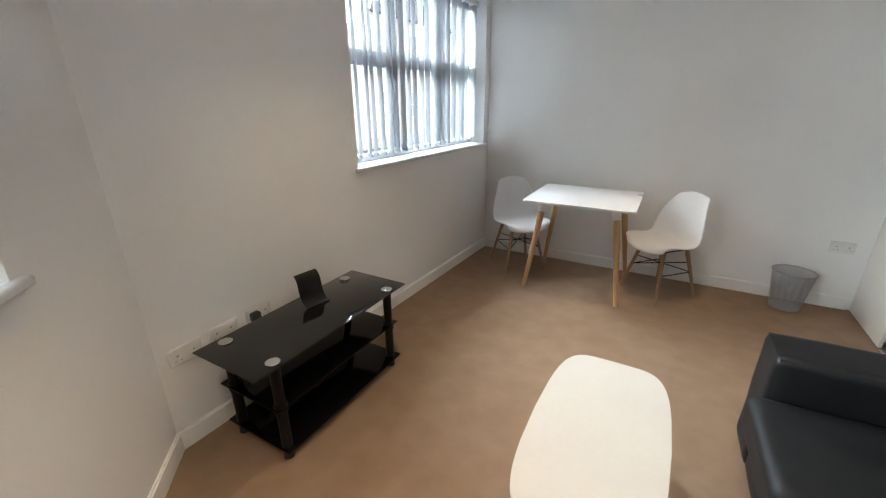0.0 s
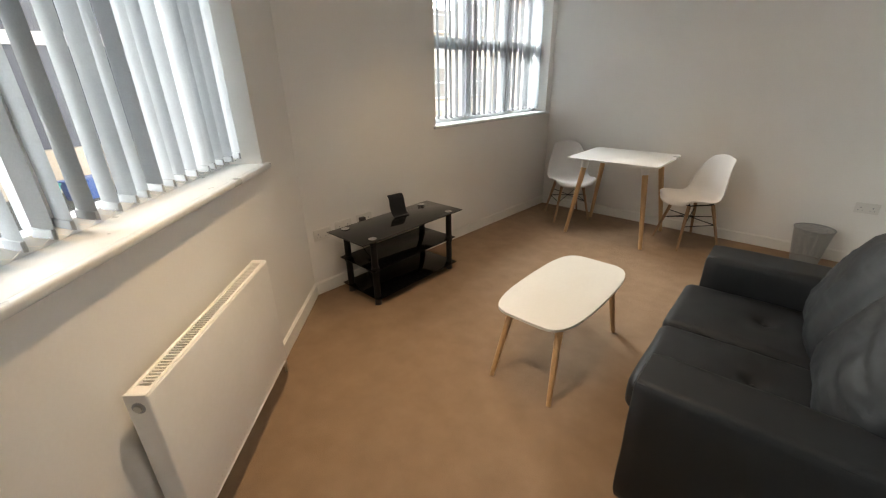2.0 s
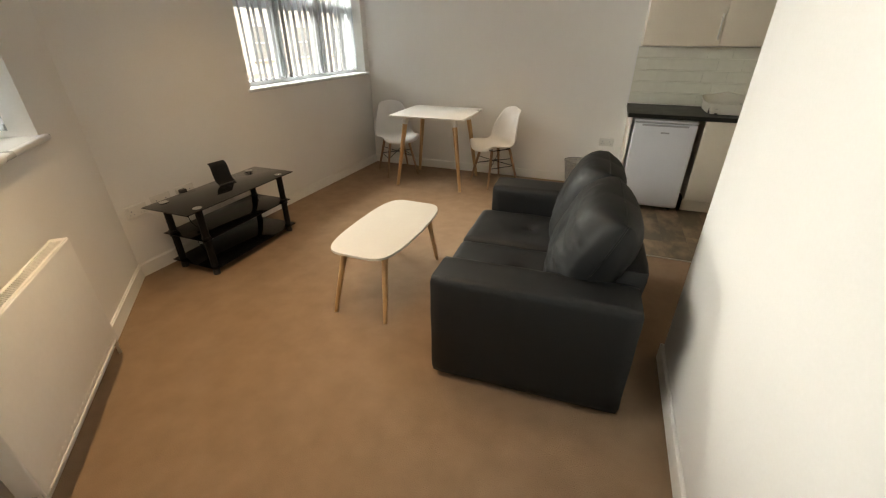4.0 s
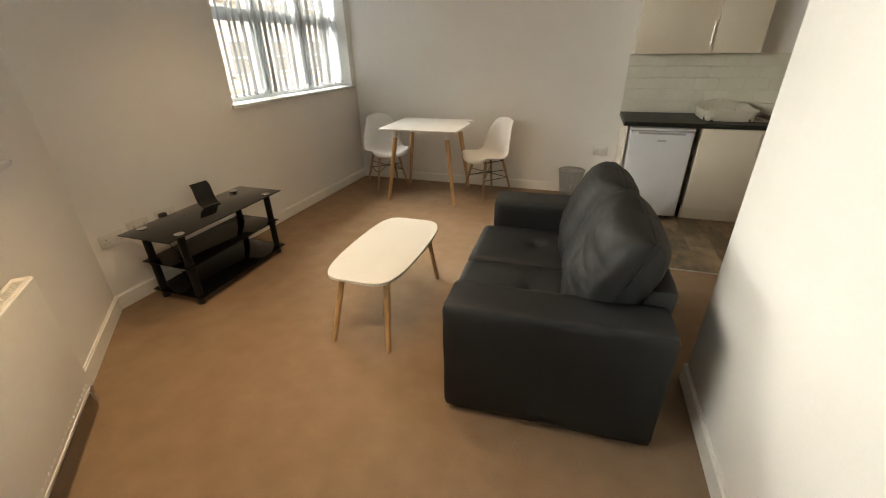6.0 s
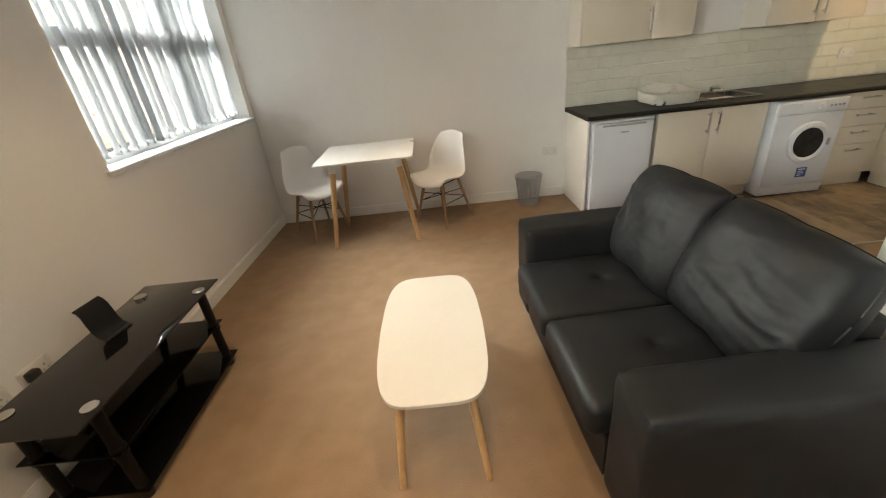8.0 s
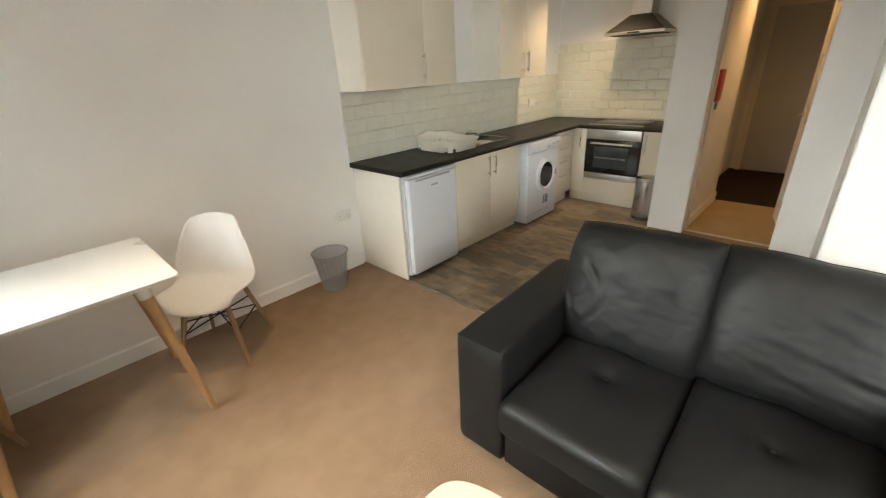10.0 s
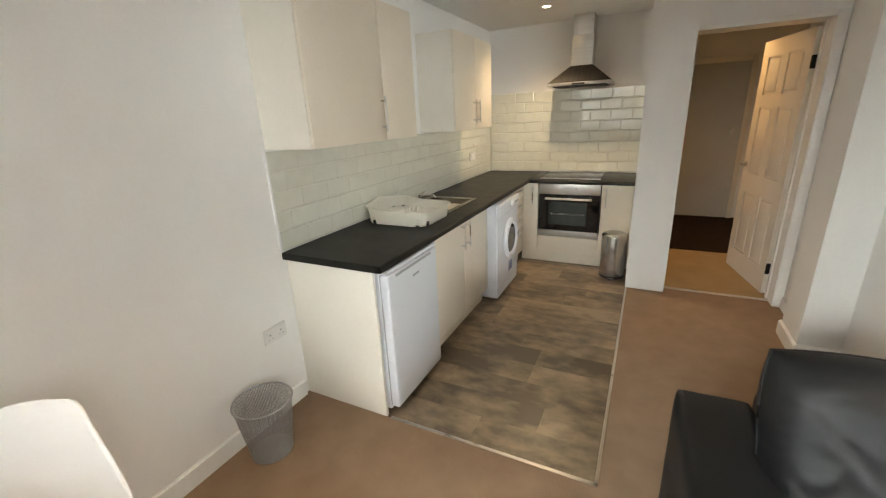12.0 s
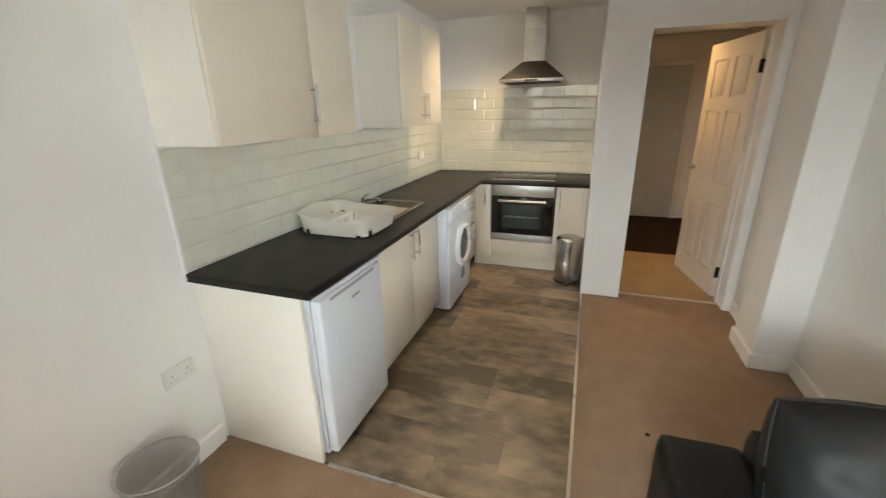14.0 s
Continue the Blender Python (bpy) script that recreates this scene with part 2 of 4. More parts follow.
def part(name, bm, material, parent, label="", smooth=35, m=None):
    ob = new(name, finish(name, bm, material, smooth))
    ob.parent = parent
    if m is not None:
        ob.matrix_basis = m
    return tagged(ob, label)


def solid(name, bm, material, label, category="", kind="", m=None, smooth=35):
    ob = new(name, finish(name, bm, material, smooth))
    if m is not None:
        ob.matrix_basis = m
    return tagged(ob, label, category, kind=kind)


def thing(name, label, category, m=None, group="", kind=""):
    ob = new(name)
    ob.empty_display_size = 0.1
    if m is not None:
        ob.matrix_basis = m
    return tagged(ob, label, category, group, kind)


def box(x0, x1, y0, y1, z0, z1, bevel=0.0, seg=2):
    bm = bmesh.new()
    bmesh.ops.create_cube(bm, size=1, matrix=Matrix.Translation(((x0 + x1) / 2, (y0 + y1) / 2, (z0 + z1) / 2)) @ Matrix.Diagonal((abs(x1 - x0), abs(y1 - y0), abs(z1 - z0), 1)))
    if bevel:
        bmesh.ops.bevel(bm, geom=list(bm.edges), offset=bevel, segments=seg, affect="EDGES", profile=0.5)
    return bm


def rod(a, b, r0, r1=None, seg=16):
    a, b = Vector(a), Vector(b)
    bm = bmesh.new()
    bmesh.ops.create_cone(bm, cap_ends=True, segments=seg, radius1=r0, radius2=r0 if r1 is None else r1, depth=(b - a).length,
                          matrix=Matrix.Translation((a + b) / 2) @ (b - a).to_track_quat("Z", "Y").to_matrix().to_4x4())
    return bm


def lathe(profile, seg=32):
    """A turned body from (radius, height) pairs."""
    bm = bmesh.new()
    rings = [[bm.verts.new((r * math.cos(2 * math.pi * k / seg), r * math.sin(2 * math.pi * k / seg), z)) for k in range(seg)] for r, z in profile]
    for lo, hi in zip(rings, rings[1:]):
        for k in range(seg):
            bm.faces.new((lo[k], lo[(k + 1) % seg], hi[(k + 1) % seg], hi[k]))
    if profile[0][0] > 0:
        bm.faces.new(rings[0][::-1])
    if profile[-1][0] > 0:
        bm.faces.new(rings[-1])
    return bm


def tube(points, r, seg=8):
    """A bent round bar through points."""
    bm = bmesh.new()
    pts = [Vector(p) for p in points]
    rings = []
    for n, p in enumerate(pts):
        way = (pts[min(n + 1, len(pts) - 1)] - pts[max(n - 1, 0)]).normalized()
        q = way.to_track_quat("Z", "Y")
        rings.append([bm.verts.new(p + q @ Vector((r * math.cos(2 * math.pi * k / seg), r * math.sin(2 * math.pi * k / seg), 0))) for k in range(seg)])
    for lo, hi in zip(rings, rings[1:]):
        for k in range(seg):
            bm.faces.new((lo[k], lo[(k + 1) % seg], hi[(k + 1) % seg], hi[k]))
    bm.faces.new(rings[0][::-1]), bm.faces.new(rings[-1])
    return bm


def slab(outline, z0, z1, bevel=0.004):
    """A flat plate with the given outline."""
    bm = bmesh.new()
    lo = [bm.verts.new((x, y, z0)) for x, y in outline]
    hi = [bm.verts.new((x, y, z1)) for x, y in outline]
    bm.faces.new(lo[::-1]), bm.faces.new(hi)
    for k in range(len(lo)):
        bm.faces.new((lo[k], lo[(k + 1) % len(lo)], hi[(k + 1) % len(lo)], hi[k]))
    if bevel:
        rim = [e for e in bm.edges if abs(e.verts[0].co.z - e.verts[1].co.z) < 1e-6]
        bmesh.ops.bevel(bm, geom=rim, offset=bevel, segments=2, affect="EDGES")
    return bm


def join(*bms):
    out = bmesh.new()
    for b in bms:
        me = bpy.data.meshes.new("tmp")
        b.to_mesh(me)
        b.free()
        out.from_mesh(me)
        bpy.data.meshes.remove(me)
    return out


def along(a, b):
    """The pose of a wall that runs from a to b: x along it, y to its left, z up."""
    return pose(a[0], a[1], 0, 0, 0, math.degrees(math.atan2(b[1] - a[1], b[0] - a[0])))


def span(a, b):
    return math.hypot(b[0] - a[0], b[1] - a[1])


# ---- the large structure ----
CEIL = 2.43
BREAK, FAR = (-1.605, 0.885), (-1.505, 4.155)
CANT = (0.6947, -0.7193)
CANT_END = (BREAK[0] + 4.8 * CANT[0], BREAK[1] + 4.8 * CANT[1])


def wall(name, a, b, thick, label, holes=(), top=CEIL, ends=(0, 0)):
    """A wall whose room face runs from a to b, with the room to its right. holes: (start, end, foot, head)."""
    bits, u, length = [], -ends[0], span(a, b)
    for u0, u1, z0, z1 in sorted(holes):
        bits.append(box(u, u0, 0, thick, 0, top))
        if z0 > 0:
            bits.append(box(u0, u1, 0, thick, 0, z0))
        if z1 < top:
            bits.append(box(u0, u1, 0, thick, z1, top))
        u = u1
    bits.append(box(u, length + ends[1], 0, thick, 0, top))
    return solid(name, join(*bits), M_WALL, label, "wall", "structure", along(a, b), smooth=0)


def skirting(a, b, label="white painted skirting board", u0=0.0, u1=None, high=0.10):
    u1 = span(a, b) if u1 is None else u1
    bm = box(u0, u1, -0.016, -0.001, 0.0, high)
    top = [e for e in bm.edges if all(v.co.z > high - 0.001 and v.co.y < -0.01 for v in e.verts)]
    bmesh.ops.bevel(bm, geom=top, offset=0.008, segments=3, affect="EDGES")
    return solid("baseboard", bm, M_TRIM, label, "skirting board", "structure", along(a, b))


WIN1 = (0.54, 2.75, 1.09, 2.36)
WIN2 = (1.345, 3.175, 1.105, 2.36)
wall_canted = wall("wall_canted", CANT_END, BREAK, 0.32, "off-white painted canted wall with a window", [(4.8 - WIN1[1], 4.8 - WIN1[0], WIN1[2], WIN1[3])])
wall_west = wall("wall_west", BREAK, FAR, 0.30, "off-white painted wall with a window by the corner", [WIN2], ends=(0.12, 0.3))
wall_north = wall("wall_north", (FAR[0], 4.155), (4.83, 4.155), 0.15, "off-white painted long wall", ends=(0, 0.15))
wall_kitchen = wall("wall_kitchen", (4.83, 4.155), (4.83, 2.51), 0.12, "grey-white painted kitchen end wall")
DOOR = (1.435, 2.20, 2.06)
wall_hall = solid("wall_hall", join(box(3.84, 5.15, 2.21, 2.51, 0, CEIL), box(3.84, 4.06, 1.36, DOOR[0] - 0.03, 0, CEIL), box(3.84, 4.06, DOOR[0] - 0.03, 2.21, DOOR[2] + 0.03, CEIL)),
                  M_WALL, "white painted wall with the hall doorway", "wall", "structure", smooth=0)
wall_side = wall("wall_side", (3.84, 1.37), (3.36, 1.37), 0.6, "off-white painted wall beside the doorway")
pier = solid("wall_pier", box(3.03, 3.36, 0.9, 1.485, 0, CEIL), M_WALL, "white painted pier", "wall", "structure", smooth=0)
wall_sofa = wall("wall_sofa", (3.03, 1.27), (1.812, 1.27), 0.25, "off-white painted wall")
wall_east = wall("wall_east", (1.812, 1.27), (1.812, -2.75), 0.2, "white painted wall end beside the sofa")
wall_south = wall("wall_south", (1.812, -2.6), (CANT_END[0] - 0.4, -2.6), 0.15, "off-white painted wall")
floor = solid("floor", slab([(-1.9, 4.3), (-1.9, 0.6), (1.5, -2.75), (1.98, -2.75), (1.98, 1.05), (3.95, 1.05), (3.95, 2.5), (1.56, 2.5), (1.56, 4.3)], -0.12, 0.0, 0), M_CARPET,
              "brown fitted carpet", "floor", "structure", smooth=0)
floor_kitchen = solid("floor_kitchen", box(1.56, 4.95, 2.5, 4.3, -0.12, -0.006), M_JOINT, "grey-brown wood-effect vinyl plank floor", "floor", "structure", smooth=0)
floor_hall = solid("floor_hall", box(3.95, 5.15, 0.6, 2.5, -0.12, 0.002), M_HALLCARPET, "tan hall carpet, lightened in colour for the warm lamp light", "floor", "structure", smooth=0)
floor_mat = solid("floor_entrance", box(5.15, 7.1, 0.6, 2.6, -0.12, 0.004), M_MAT, "dark brown entrance matting", "floor", "structure", smooth=0)
ceiling = solid("ceiling", box(-2.0, 7.1, -2.8, 4.4, CEIL, CEIL + 0.12), M_CEIL, "white painted ceiling", "ceiling", "structure", smooth=0)
wall_hall_left = wall("wall_hall_left", (5.15, 2.40), (6.9, 2.40), 0.15, "cream hall wall")
wall_hall_end = wall("wall_hall_end", (6.9, 2.55), (6.9, 0.6), 0.12, "cream hall end wall")
wall_hall_right = wall("wall_hall_right", (6.9, 0.85), (3.84, 0.85), 0.15, "cream hall wall")

skirting(CANT_END, BREAK)
skirting(BREAK, FAR)
skirting((FAR[0], 4.155), (1.53, 4.155))
skirting((3.84, 2.21), (3.84, 2.5))
skirting((3.84, 1.37), (3.36, 1.37))
skirting((3.36, 1.485), (3.03, 1.485), u0=-0.016, u1=0.346)
skirting((3.03, 1.485), (3.03, 1.27))
skirting((3.36, 1.37), (3.36, 1.485))
skirting((3.03, 1.27), (1.812, 1.27), u1=1.234)
skirting((1.812, 1.27), (1.812, -2.6))
skirting((1.812, -2.6), (CANT_END[0], -2.6))
skirting((4.06, 2.21), (5.15, 2.21))
strip = solid("threshold_strip", join(box(1.553, 1.569, 2.492, 3.56, -0.004, 0.004), box(1.553, 3.84, 2.492, 2.508, -0.004, 0.004)), M_NICKEL, "thin metal carpet edging strip", "trim", "structure")
strip2 = solid("threshold_strip", box(3.93, 3.965, DOOR[0], DOOR[1], -0.004, 0.006, 0.002), M_NICKEL, "brushed metal door threshold strip", "trim", "structure")


# ---- windows and doors ----
def window(name, a, b, hole, blind_depth, tilt, slats, label, mullions, transom):
    """A recessed white window: frame, panes, sill and a vertical blind, on the wall from a to b (room to the right)."""
    m = along(a, b)
    u0, u1, z0, z1 = hole
    y0, y1 = blind_depth + 0.05, blind_depth + 0.12
    w = thing(name, label, "window", m, kind="structure")
    bars = [box(u0, u0 + 0.06, y0, y1, z0, z1, 0.006), box(u1 - 0.06, u1, y0, y1, z0, z1, 0.006),
            box(u0 + 0.06, u1 - 0.06, y0, y1, z0, z0 + 0.07, 0.006), box(u0 + 0.06, u1 - 0.06, y0, y1, z1 - 0.07, z1, 0.006)]
    bars += [box(k - 0.045, k + 0.045, y0 - 0.002, y1 - 0.004, z0 + 0.07, z1 - 0.07, 0.006) for k in mullions]
    if transom:
        bars.append(box(u0 + 0.06, u1 - 0.06, y0 + 0.002, y1 - 0.006, transom - 0.05, transom + 0.05, 0.006))
    part("window_frame", join(*bars), M_UPVC, w)
    edges = [u0 + 0.06, *mullions, u1 - 0.06]
    levels = [z0 + 0.07, transom, z1 - 0.07] if transom else [z0 + 0.07, z1 - 0.07]
    for p, q in zip(edges, edges[1:]):
        for r, s in zip(levels, levels[1:]):
            pane = part("pane", box(p - 0.01, q + 0.01, y1 - 0.03, y1 - 0.024, r - 0.01, s + 0.01), M_GLASS, w)
            pane.visible_shadow = False
    sill = box(u0 - 0.035, u1 + 0.035, -0.035, -0.002, z0 - 0.002, z0 + 0.026, 0.008, 3)
    part("window_sill", join(sill, box(u0 + 0.001, u1 - 0.001, -0.004, y0 + 0.002, z0 + 0.001, z0 + 0.025)), M_SILL, w)
    blind = thing("vertical_blind", "pale grey fabric vertical blind, half turned, hanging in the window", "blind", m)
    part("headrail", box(u0 + 0.015, u1 - 0.015, blind_depth - 0.02, blind_depth + 0.02, z1 - 0.04, z1, 0.004), M_PLASTIC, blind)
    n = slats
    step = (u1 - u0 - 0.10) / (n - 1)
    foot = z0 + 0.065
    bm = bmesh.new()
    cols = [(-0.0445 + 0.089 * k / 6, 0.006 * math.sin(math.pi * k / 6)) for k in range(7)]
    rows = [foot, foot + 0.03, foot + 0.34, foot + 0.68, z1 - 0.045]
    grid = [[bm.verts.new((x, y, z)) for x, y in cols] for z in rows]
    for lo, hi in zip(grid, grid[1:]):
        for k in range(6):
            bm.faces.new((lo[k], lo[k + 1], hi[k + 1], hi[k]))
    bmesh.ops.solidify(bm, geom=list(bm.faces), thickness=0.0012)
    me = finish("slat", bm, M_BLIND, 40)
    weight = finish("bottom_weight", box(-0.042, 0.042, -0.003, 0.008, foot + 0.001, foot + 0.028, 0.001), M_BLIND, 40)
    rnd = random.Random(7 + n)
    for k in range(n):
        s = new("slat", me)
        s.parent = blind
        turn = tilt(k / (n - 1)) + rnd.uniform(-4, 4)
        s.matrix_basis = pose(u0 + 0.05 + k * step, blind_depth, 0, rnd.uniform(-0.4, 0.4), rnd.uniform(-0.25, 0.25), turn)
        v = new("bottom_weight", weight)
        v.parent = s
    chain = [tube([(u0 + 0.05 + k * step, blind_depth + d, foot + 0.012), (u0 + 0.05 + (k + 0.5) * step, blind_depth + d, foot - 0.006),
                   (u0 + 0.05 + (k + 1) * step, blind_depth + d, foot + 0.012)], 0.0013, 5) for k in range(n - 1) for d in (-0.028,)]
    part("link_chain", join(*chain), M_PLASTIC, blind)
    return w


L1 = 4.8
window("window_1", CANT_END, BREAK, (L1 - WIN1[1], L1 - WIN1[0], WIN1[2], WIN1[3]), 0.12, lambda k: 70,
       27, "white framed window in the canted wall over a radiator", [L1 - 1.62], 0)
window("window_2", BREAK, FAR, WIN2, 0.09, lambda k: 60, 22, "white framed window beside the room corner", [1.95, 2.56], 1.80)

# hall doorway
lining = thing("door_frame", "white painted door lining and architrave", "door frame", kind="structure")
part("jamb", box(3.842, 4.064, DOOR[1] - 0.001, DOOR[1] + 0.009, 0, DOOR[2] + 0.03), M_TRIM, lining)
part("jamb", box(3.836, 4.064, DOOR[0] - 0.029, DOOR[0] + 0.001, 0, DOOR[2] + 0.029), M_TRIM, lining)
part("head", box(3.838, 4.064, DOOR[0], DOOR[1], DOOR[2], DOOR[2] + 0.029), M_TRIM, lining)
part("door_stop", join(box(3.98, 4.02, DOOR[1] - 0.012, DOOR[1] - 0.002, 0, DOOR[2]), box(3.98, 4.02, DOOR[0] + 0.002, DOOR[0] + 0.012, 0, DOOR[2])), M_TRIM, lining)
part("architrave", box(3.826, 3.839, DOOR[0] - 0.062, DOOR[0] - 0.004, 0, DOOR[2] + 0.03, 0.004), M_TRIM, lining)


def panel_door():
    """A white six-panel door leaf, hinged at its local origin, the leaf along +x."""
    w, h, t = 0.755, 2.03, 0.036
    d = thing("door_1", "white six-panel interior door standing wide open", "door", pose(4.085, 1.447, 0.008, 0, 0, 11.5), kind="structure")
    part("leaf", box(0, w, -t / 2 + 0.011, t / 2 - 0.011, 0, h), M_DOOR, d)
    xs = [(0.0, 0.105), (0.325, 0.43), (0.65, w)]
    zs = [(0, 0.20), (0.76, 0.93), (1.50, 1.60), (1.90, h)]
    for side in (-1, 1):
        y = side * (t / 2 - 0.0056)
        bits = [box(a, b, y - 0.0055, y + 0.0055, 0, h) for a, b in xs]
        bits += [box(p, q, y - 0.0055, y + 0.0055, a, b) for p, q in ((0.105, 0.325), (0.43, 0.65)) for a, b in zs]
        part("stile_and_rail", join(*bits), M_DOOR, d)
        for p, q in ((0.105, 0.325), (0.43, 0.65)):
            for a, b in ((0.20, 0.76), (0.93, 1.50), (1.60, 1.90)):
                part("panel", box(p + 0.020, q - 0.020, y - 0.0060, y + 0.0036, a + 0.020, b - 0.020, 0.0045, 2), M_DOOR, d)
        part("handle_rose", rod((w - 0.06, side * t / 2, 1.0), (w - 0.06, side * (t / 2 + 0.012), 1.0), 0.026), M_CHROME, d)
        part("lever", tube([(w - 0.06, side * t / 2, 1.0), (w - 0.06, side * (t / 2 + 0.05), 1.0), (w - 0.10, side * (t / 2 + 0.055), 1.0), (w - 0.17, side * (t / 2 + 0.055), 1.0)], 0.009), M_CHROME, d)
    for z in (0.22, 1.80):
        part("hinge", join(rod((-0.008, 0.014, z - 0.045), (-0.008, 0.014, z + 0.045), 0.007), box(-0.016, 0.0, -0.012, 0.012, z - 0.045, z + 0.045)), M_BLACK, d, "dark metal hinge")


panel_door()
flat_door = thing("door_2", "plain grey entrance door, closed, at the hall end", "door", kind="structure")
part("leaf", box(6.86, 6.895, 1.36, 2.26, 0.01, 2.06, 0.003), M_GREYDOOR, flat_door)
part("frame", join(box(6.85, 6.898, 2.26, 2.32, 0, 2.12, 0.004), box(6.85, 6.898, 1.30, 1.36, 0, 2.12, 0.004), box(6.85, 6.898, 1.361, 2.259, 2.061, 2.12, 0.004)), M_DOOR, flat_door, "white painted door frame")
part("lock", join(rod((6.86, 1.45, 1.18), (6.84, 1.45, 1.18), 0.03), box(6.83, 6.845, 1.435, 1.465, 1.12, 1.24, 0.004)), M_NICKEL, flat_door, "satin metal door latch")
blanket = thing("fire_blanket", "red wall case with a fire blanket in the hall", "fire blanket")
part("case", box(4.072, 4.23, 2.178, 2.209, 1.17, 1.43, 0.006), M_RED, blanket)
for x in (4.11, 4.17):
    part("pull_tab", box(x, x + 0.015, 2.188, 2.194, 1.10, 1.171), M_BLACKPL, blanket, "dark pull tab")


# ---- living room ----
# soft folds of the two back cushions: across, up, across, up, depth
FOLDS = (
    ((-0.95, 0.30, 0.30, 0.48, 0.0062), (-0.95, 0.02, 0.10, 0.16, 0.0070), (-0.92, -0.34, 0.45, -0.20, 0.0078), (-0.85, -0.66, 0.55, -0.52, 0.0066), (0.85, 0.10, 0.62, -0.35, 0.0055)),
    ((0.85, 0.60, 0.42, 0.22, 0.0070), (0.66, 0.32, 0.30, 0.02, 0.0070), (0.22, -0.05, 0.50, -0.62, 0.0077), (0.90, -0.08, 0.62, -0.52, 0.0070), (-0.85, 0.30, -0.70, -0.30, 0.0046), (0.48, 0.05, 0.66, -0.28, 0.0055)),
)


def sofa():
    s = thing("sofa", "black leather two-seat sofa with block arms and loose cushions", "sofa", pose(0.712, 0.728, 0, 0, 0, 2.0))
    W, D = 1.515, 0.885   # along y and x

    def soft(x0, x1, y0, y1, z0, z1, r, dome=0.0, wave=0.0, seed=0, cuts=10, seg=3):
        bm = box(x0, x1, y0, y1, z0, z1)
        bmesh.ops.subdivide_edges(bm, edges=list(bm.edges), cuts=cuts, use_grid_fill=True)
        c, h = Vector(((x0 + x1) / 2, (y0 + y1) / 2, (z0 + z1) / 2)), Vector(((x1 - x0) / 2, (y1 - y0) / 2, (z1 - z0) / 2))
        for v in bm.verts:
            d = v.co - c
            inner = Vector([max(-h[k] + r, min(h[k] - r, d[k])) for k in range(3)])
            off = d - inner
            if off.length > 1e-6:
                d = inner + off.normalized() * min(r, max(abs(o) for o in off))
            n = Vector((d.x / h.x, d.y / h.y, d.z / h.z))
            if dome:
                d.z += dome * (1 - n.x ** 2) * (1 - n.y ** 2) * (1 if n.z > 0 else 0)
            if wave:
                q = Vector((d.x * 7 + seed, d.y * 7, d.z * 7))
                d += wave * Vector((noise.noise(q), noise.noise(q + Vector((9, 0, 0))), noise.noise(q + Vector((0, 9, 0)))))
            v.co = c + d
        return bm

    for y0, y1 in ((0.0, 0.225), (W - 0.235, W)):
        part("arm", soft(0.0, D, y0, y1, 0.035, 0.598, 0.028, wave=0.003, seed=y0, cuts=14), M_LEATHER, s, smooth=60)
        part("arm_welt", join(*[tube([(0.012, y, 0.585), (D - 0.03, y, 0.585)], 0.0045, 6) for y in (y0 + 0.012, y1 - 0.012)]), M_LEATHER, s)
    part("base", soft(0.0, D - 0.05, 0.227, W - 0.237, 0.045, 0.27, 0.02, wave=0.002), M_LEATHER, s, smooth=60)
    back = soft(D - 0.20, D, 0.227, W - 0.237, 0.10, 0.655, 0.035, wave=0.004, seed=4)
    for v in back.verts:
        v.co.x += 0.10 * (v.co.z - 0.3)
    part("backrest", back, M_LEATHER, s, smooth=60)
    mid = (0.227 + W - 0.237) / 2
    for n, (y0, y1) in enumerate(((0.228, mid - 0.002), (mid + 0.002, W - 0.238))):
        seat = soft(-0.065, D - 0.20, y0, y1, 0.262, 0.425, 0.045, dome=0.018, wave=0.005, seed=n * 3.1, cuts=44)
        cx, cy = (-0.065 + D - 0.20) / 2 + 0.01, (y0 + y1) / 2
        for v in seat.verts:
            if v.co.z > 0.38:
                r2 = (v.co.x - cx) ** 2 + (v.co.y - cy) ** 2
                v.co.z -= 0.020 * math.exp(-r2 / 0.0012) + 0.013 * math.exp(-r2 / 0.010)
        c = part("seat_cushion", seat, M_LEATHER, s, smooth=70)
        part("button", lathe([(0.012, 0), (0.011, 0.004), (0.006, 0.007), (0.0, 0.0075)], 14), M_LEATHER, c, m=pose(cx, cy, 0.410))
    for n, (y, tilt, lean) in enumerate(((0.485, 3, 24), (1.035, -2, 20))):
        pil = bmesh.new()
        bmesh.ops.create_cube(pil, size=2)
        bmesh.ops.subdivide_edges(pil, edges=list(pil.edges), cuts=54, use_grid_fill=True)
        wide, tall, thick = (0.325, 0.272, 0.155) if n == 0 else (0.315, 0.28, 0.155)
        for v in pil.verts:
            u, w, k = v.co.y, v.co.z, v.co.x
            puff = max(0.0, (1 - abs(u) ** 3.2)) ** 0.42 * max(0.0, (1 - abs(w) ** 3.2)) ** 0.42
            edge = 1 - 0.075 * (1 - abs(u * w)) * max(abs(u), abs(w)) ** 4
            p = Vector((k * thick * (0.10 + 0.90 * puff), u * wide * edge * (1 - 0.13 * w * w), w * tall * edge * (1 - 0.10 * u * u)))
            q = Vector((u * 2.3 + 7 * n, w * 2.3, k))
            for u0, w0, u1, w1, deep in FOLDS[n]:
                a, b = Vector((u0, w0)), Vector((u1, w1))
                ab = b - a
                t = (Vector((u, w)) - a).dot(ab) / ab.length_squared
                side = (Vector((u, w)) - a).dot(Vector((-ab.y, ab.x)).normalized()) + 0.05 * math.sin(4 * t)
                fade = math.exp(-max(0.0, abs(t - 0.5) - 0.3) ** 2 / 0.03)
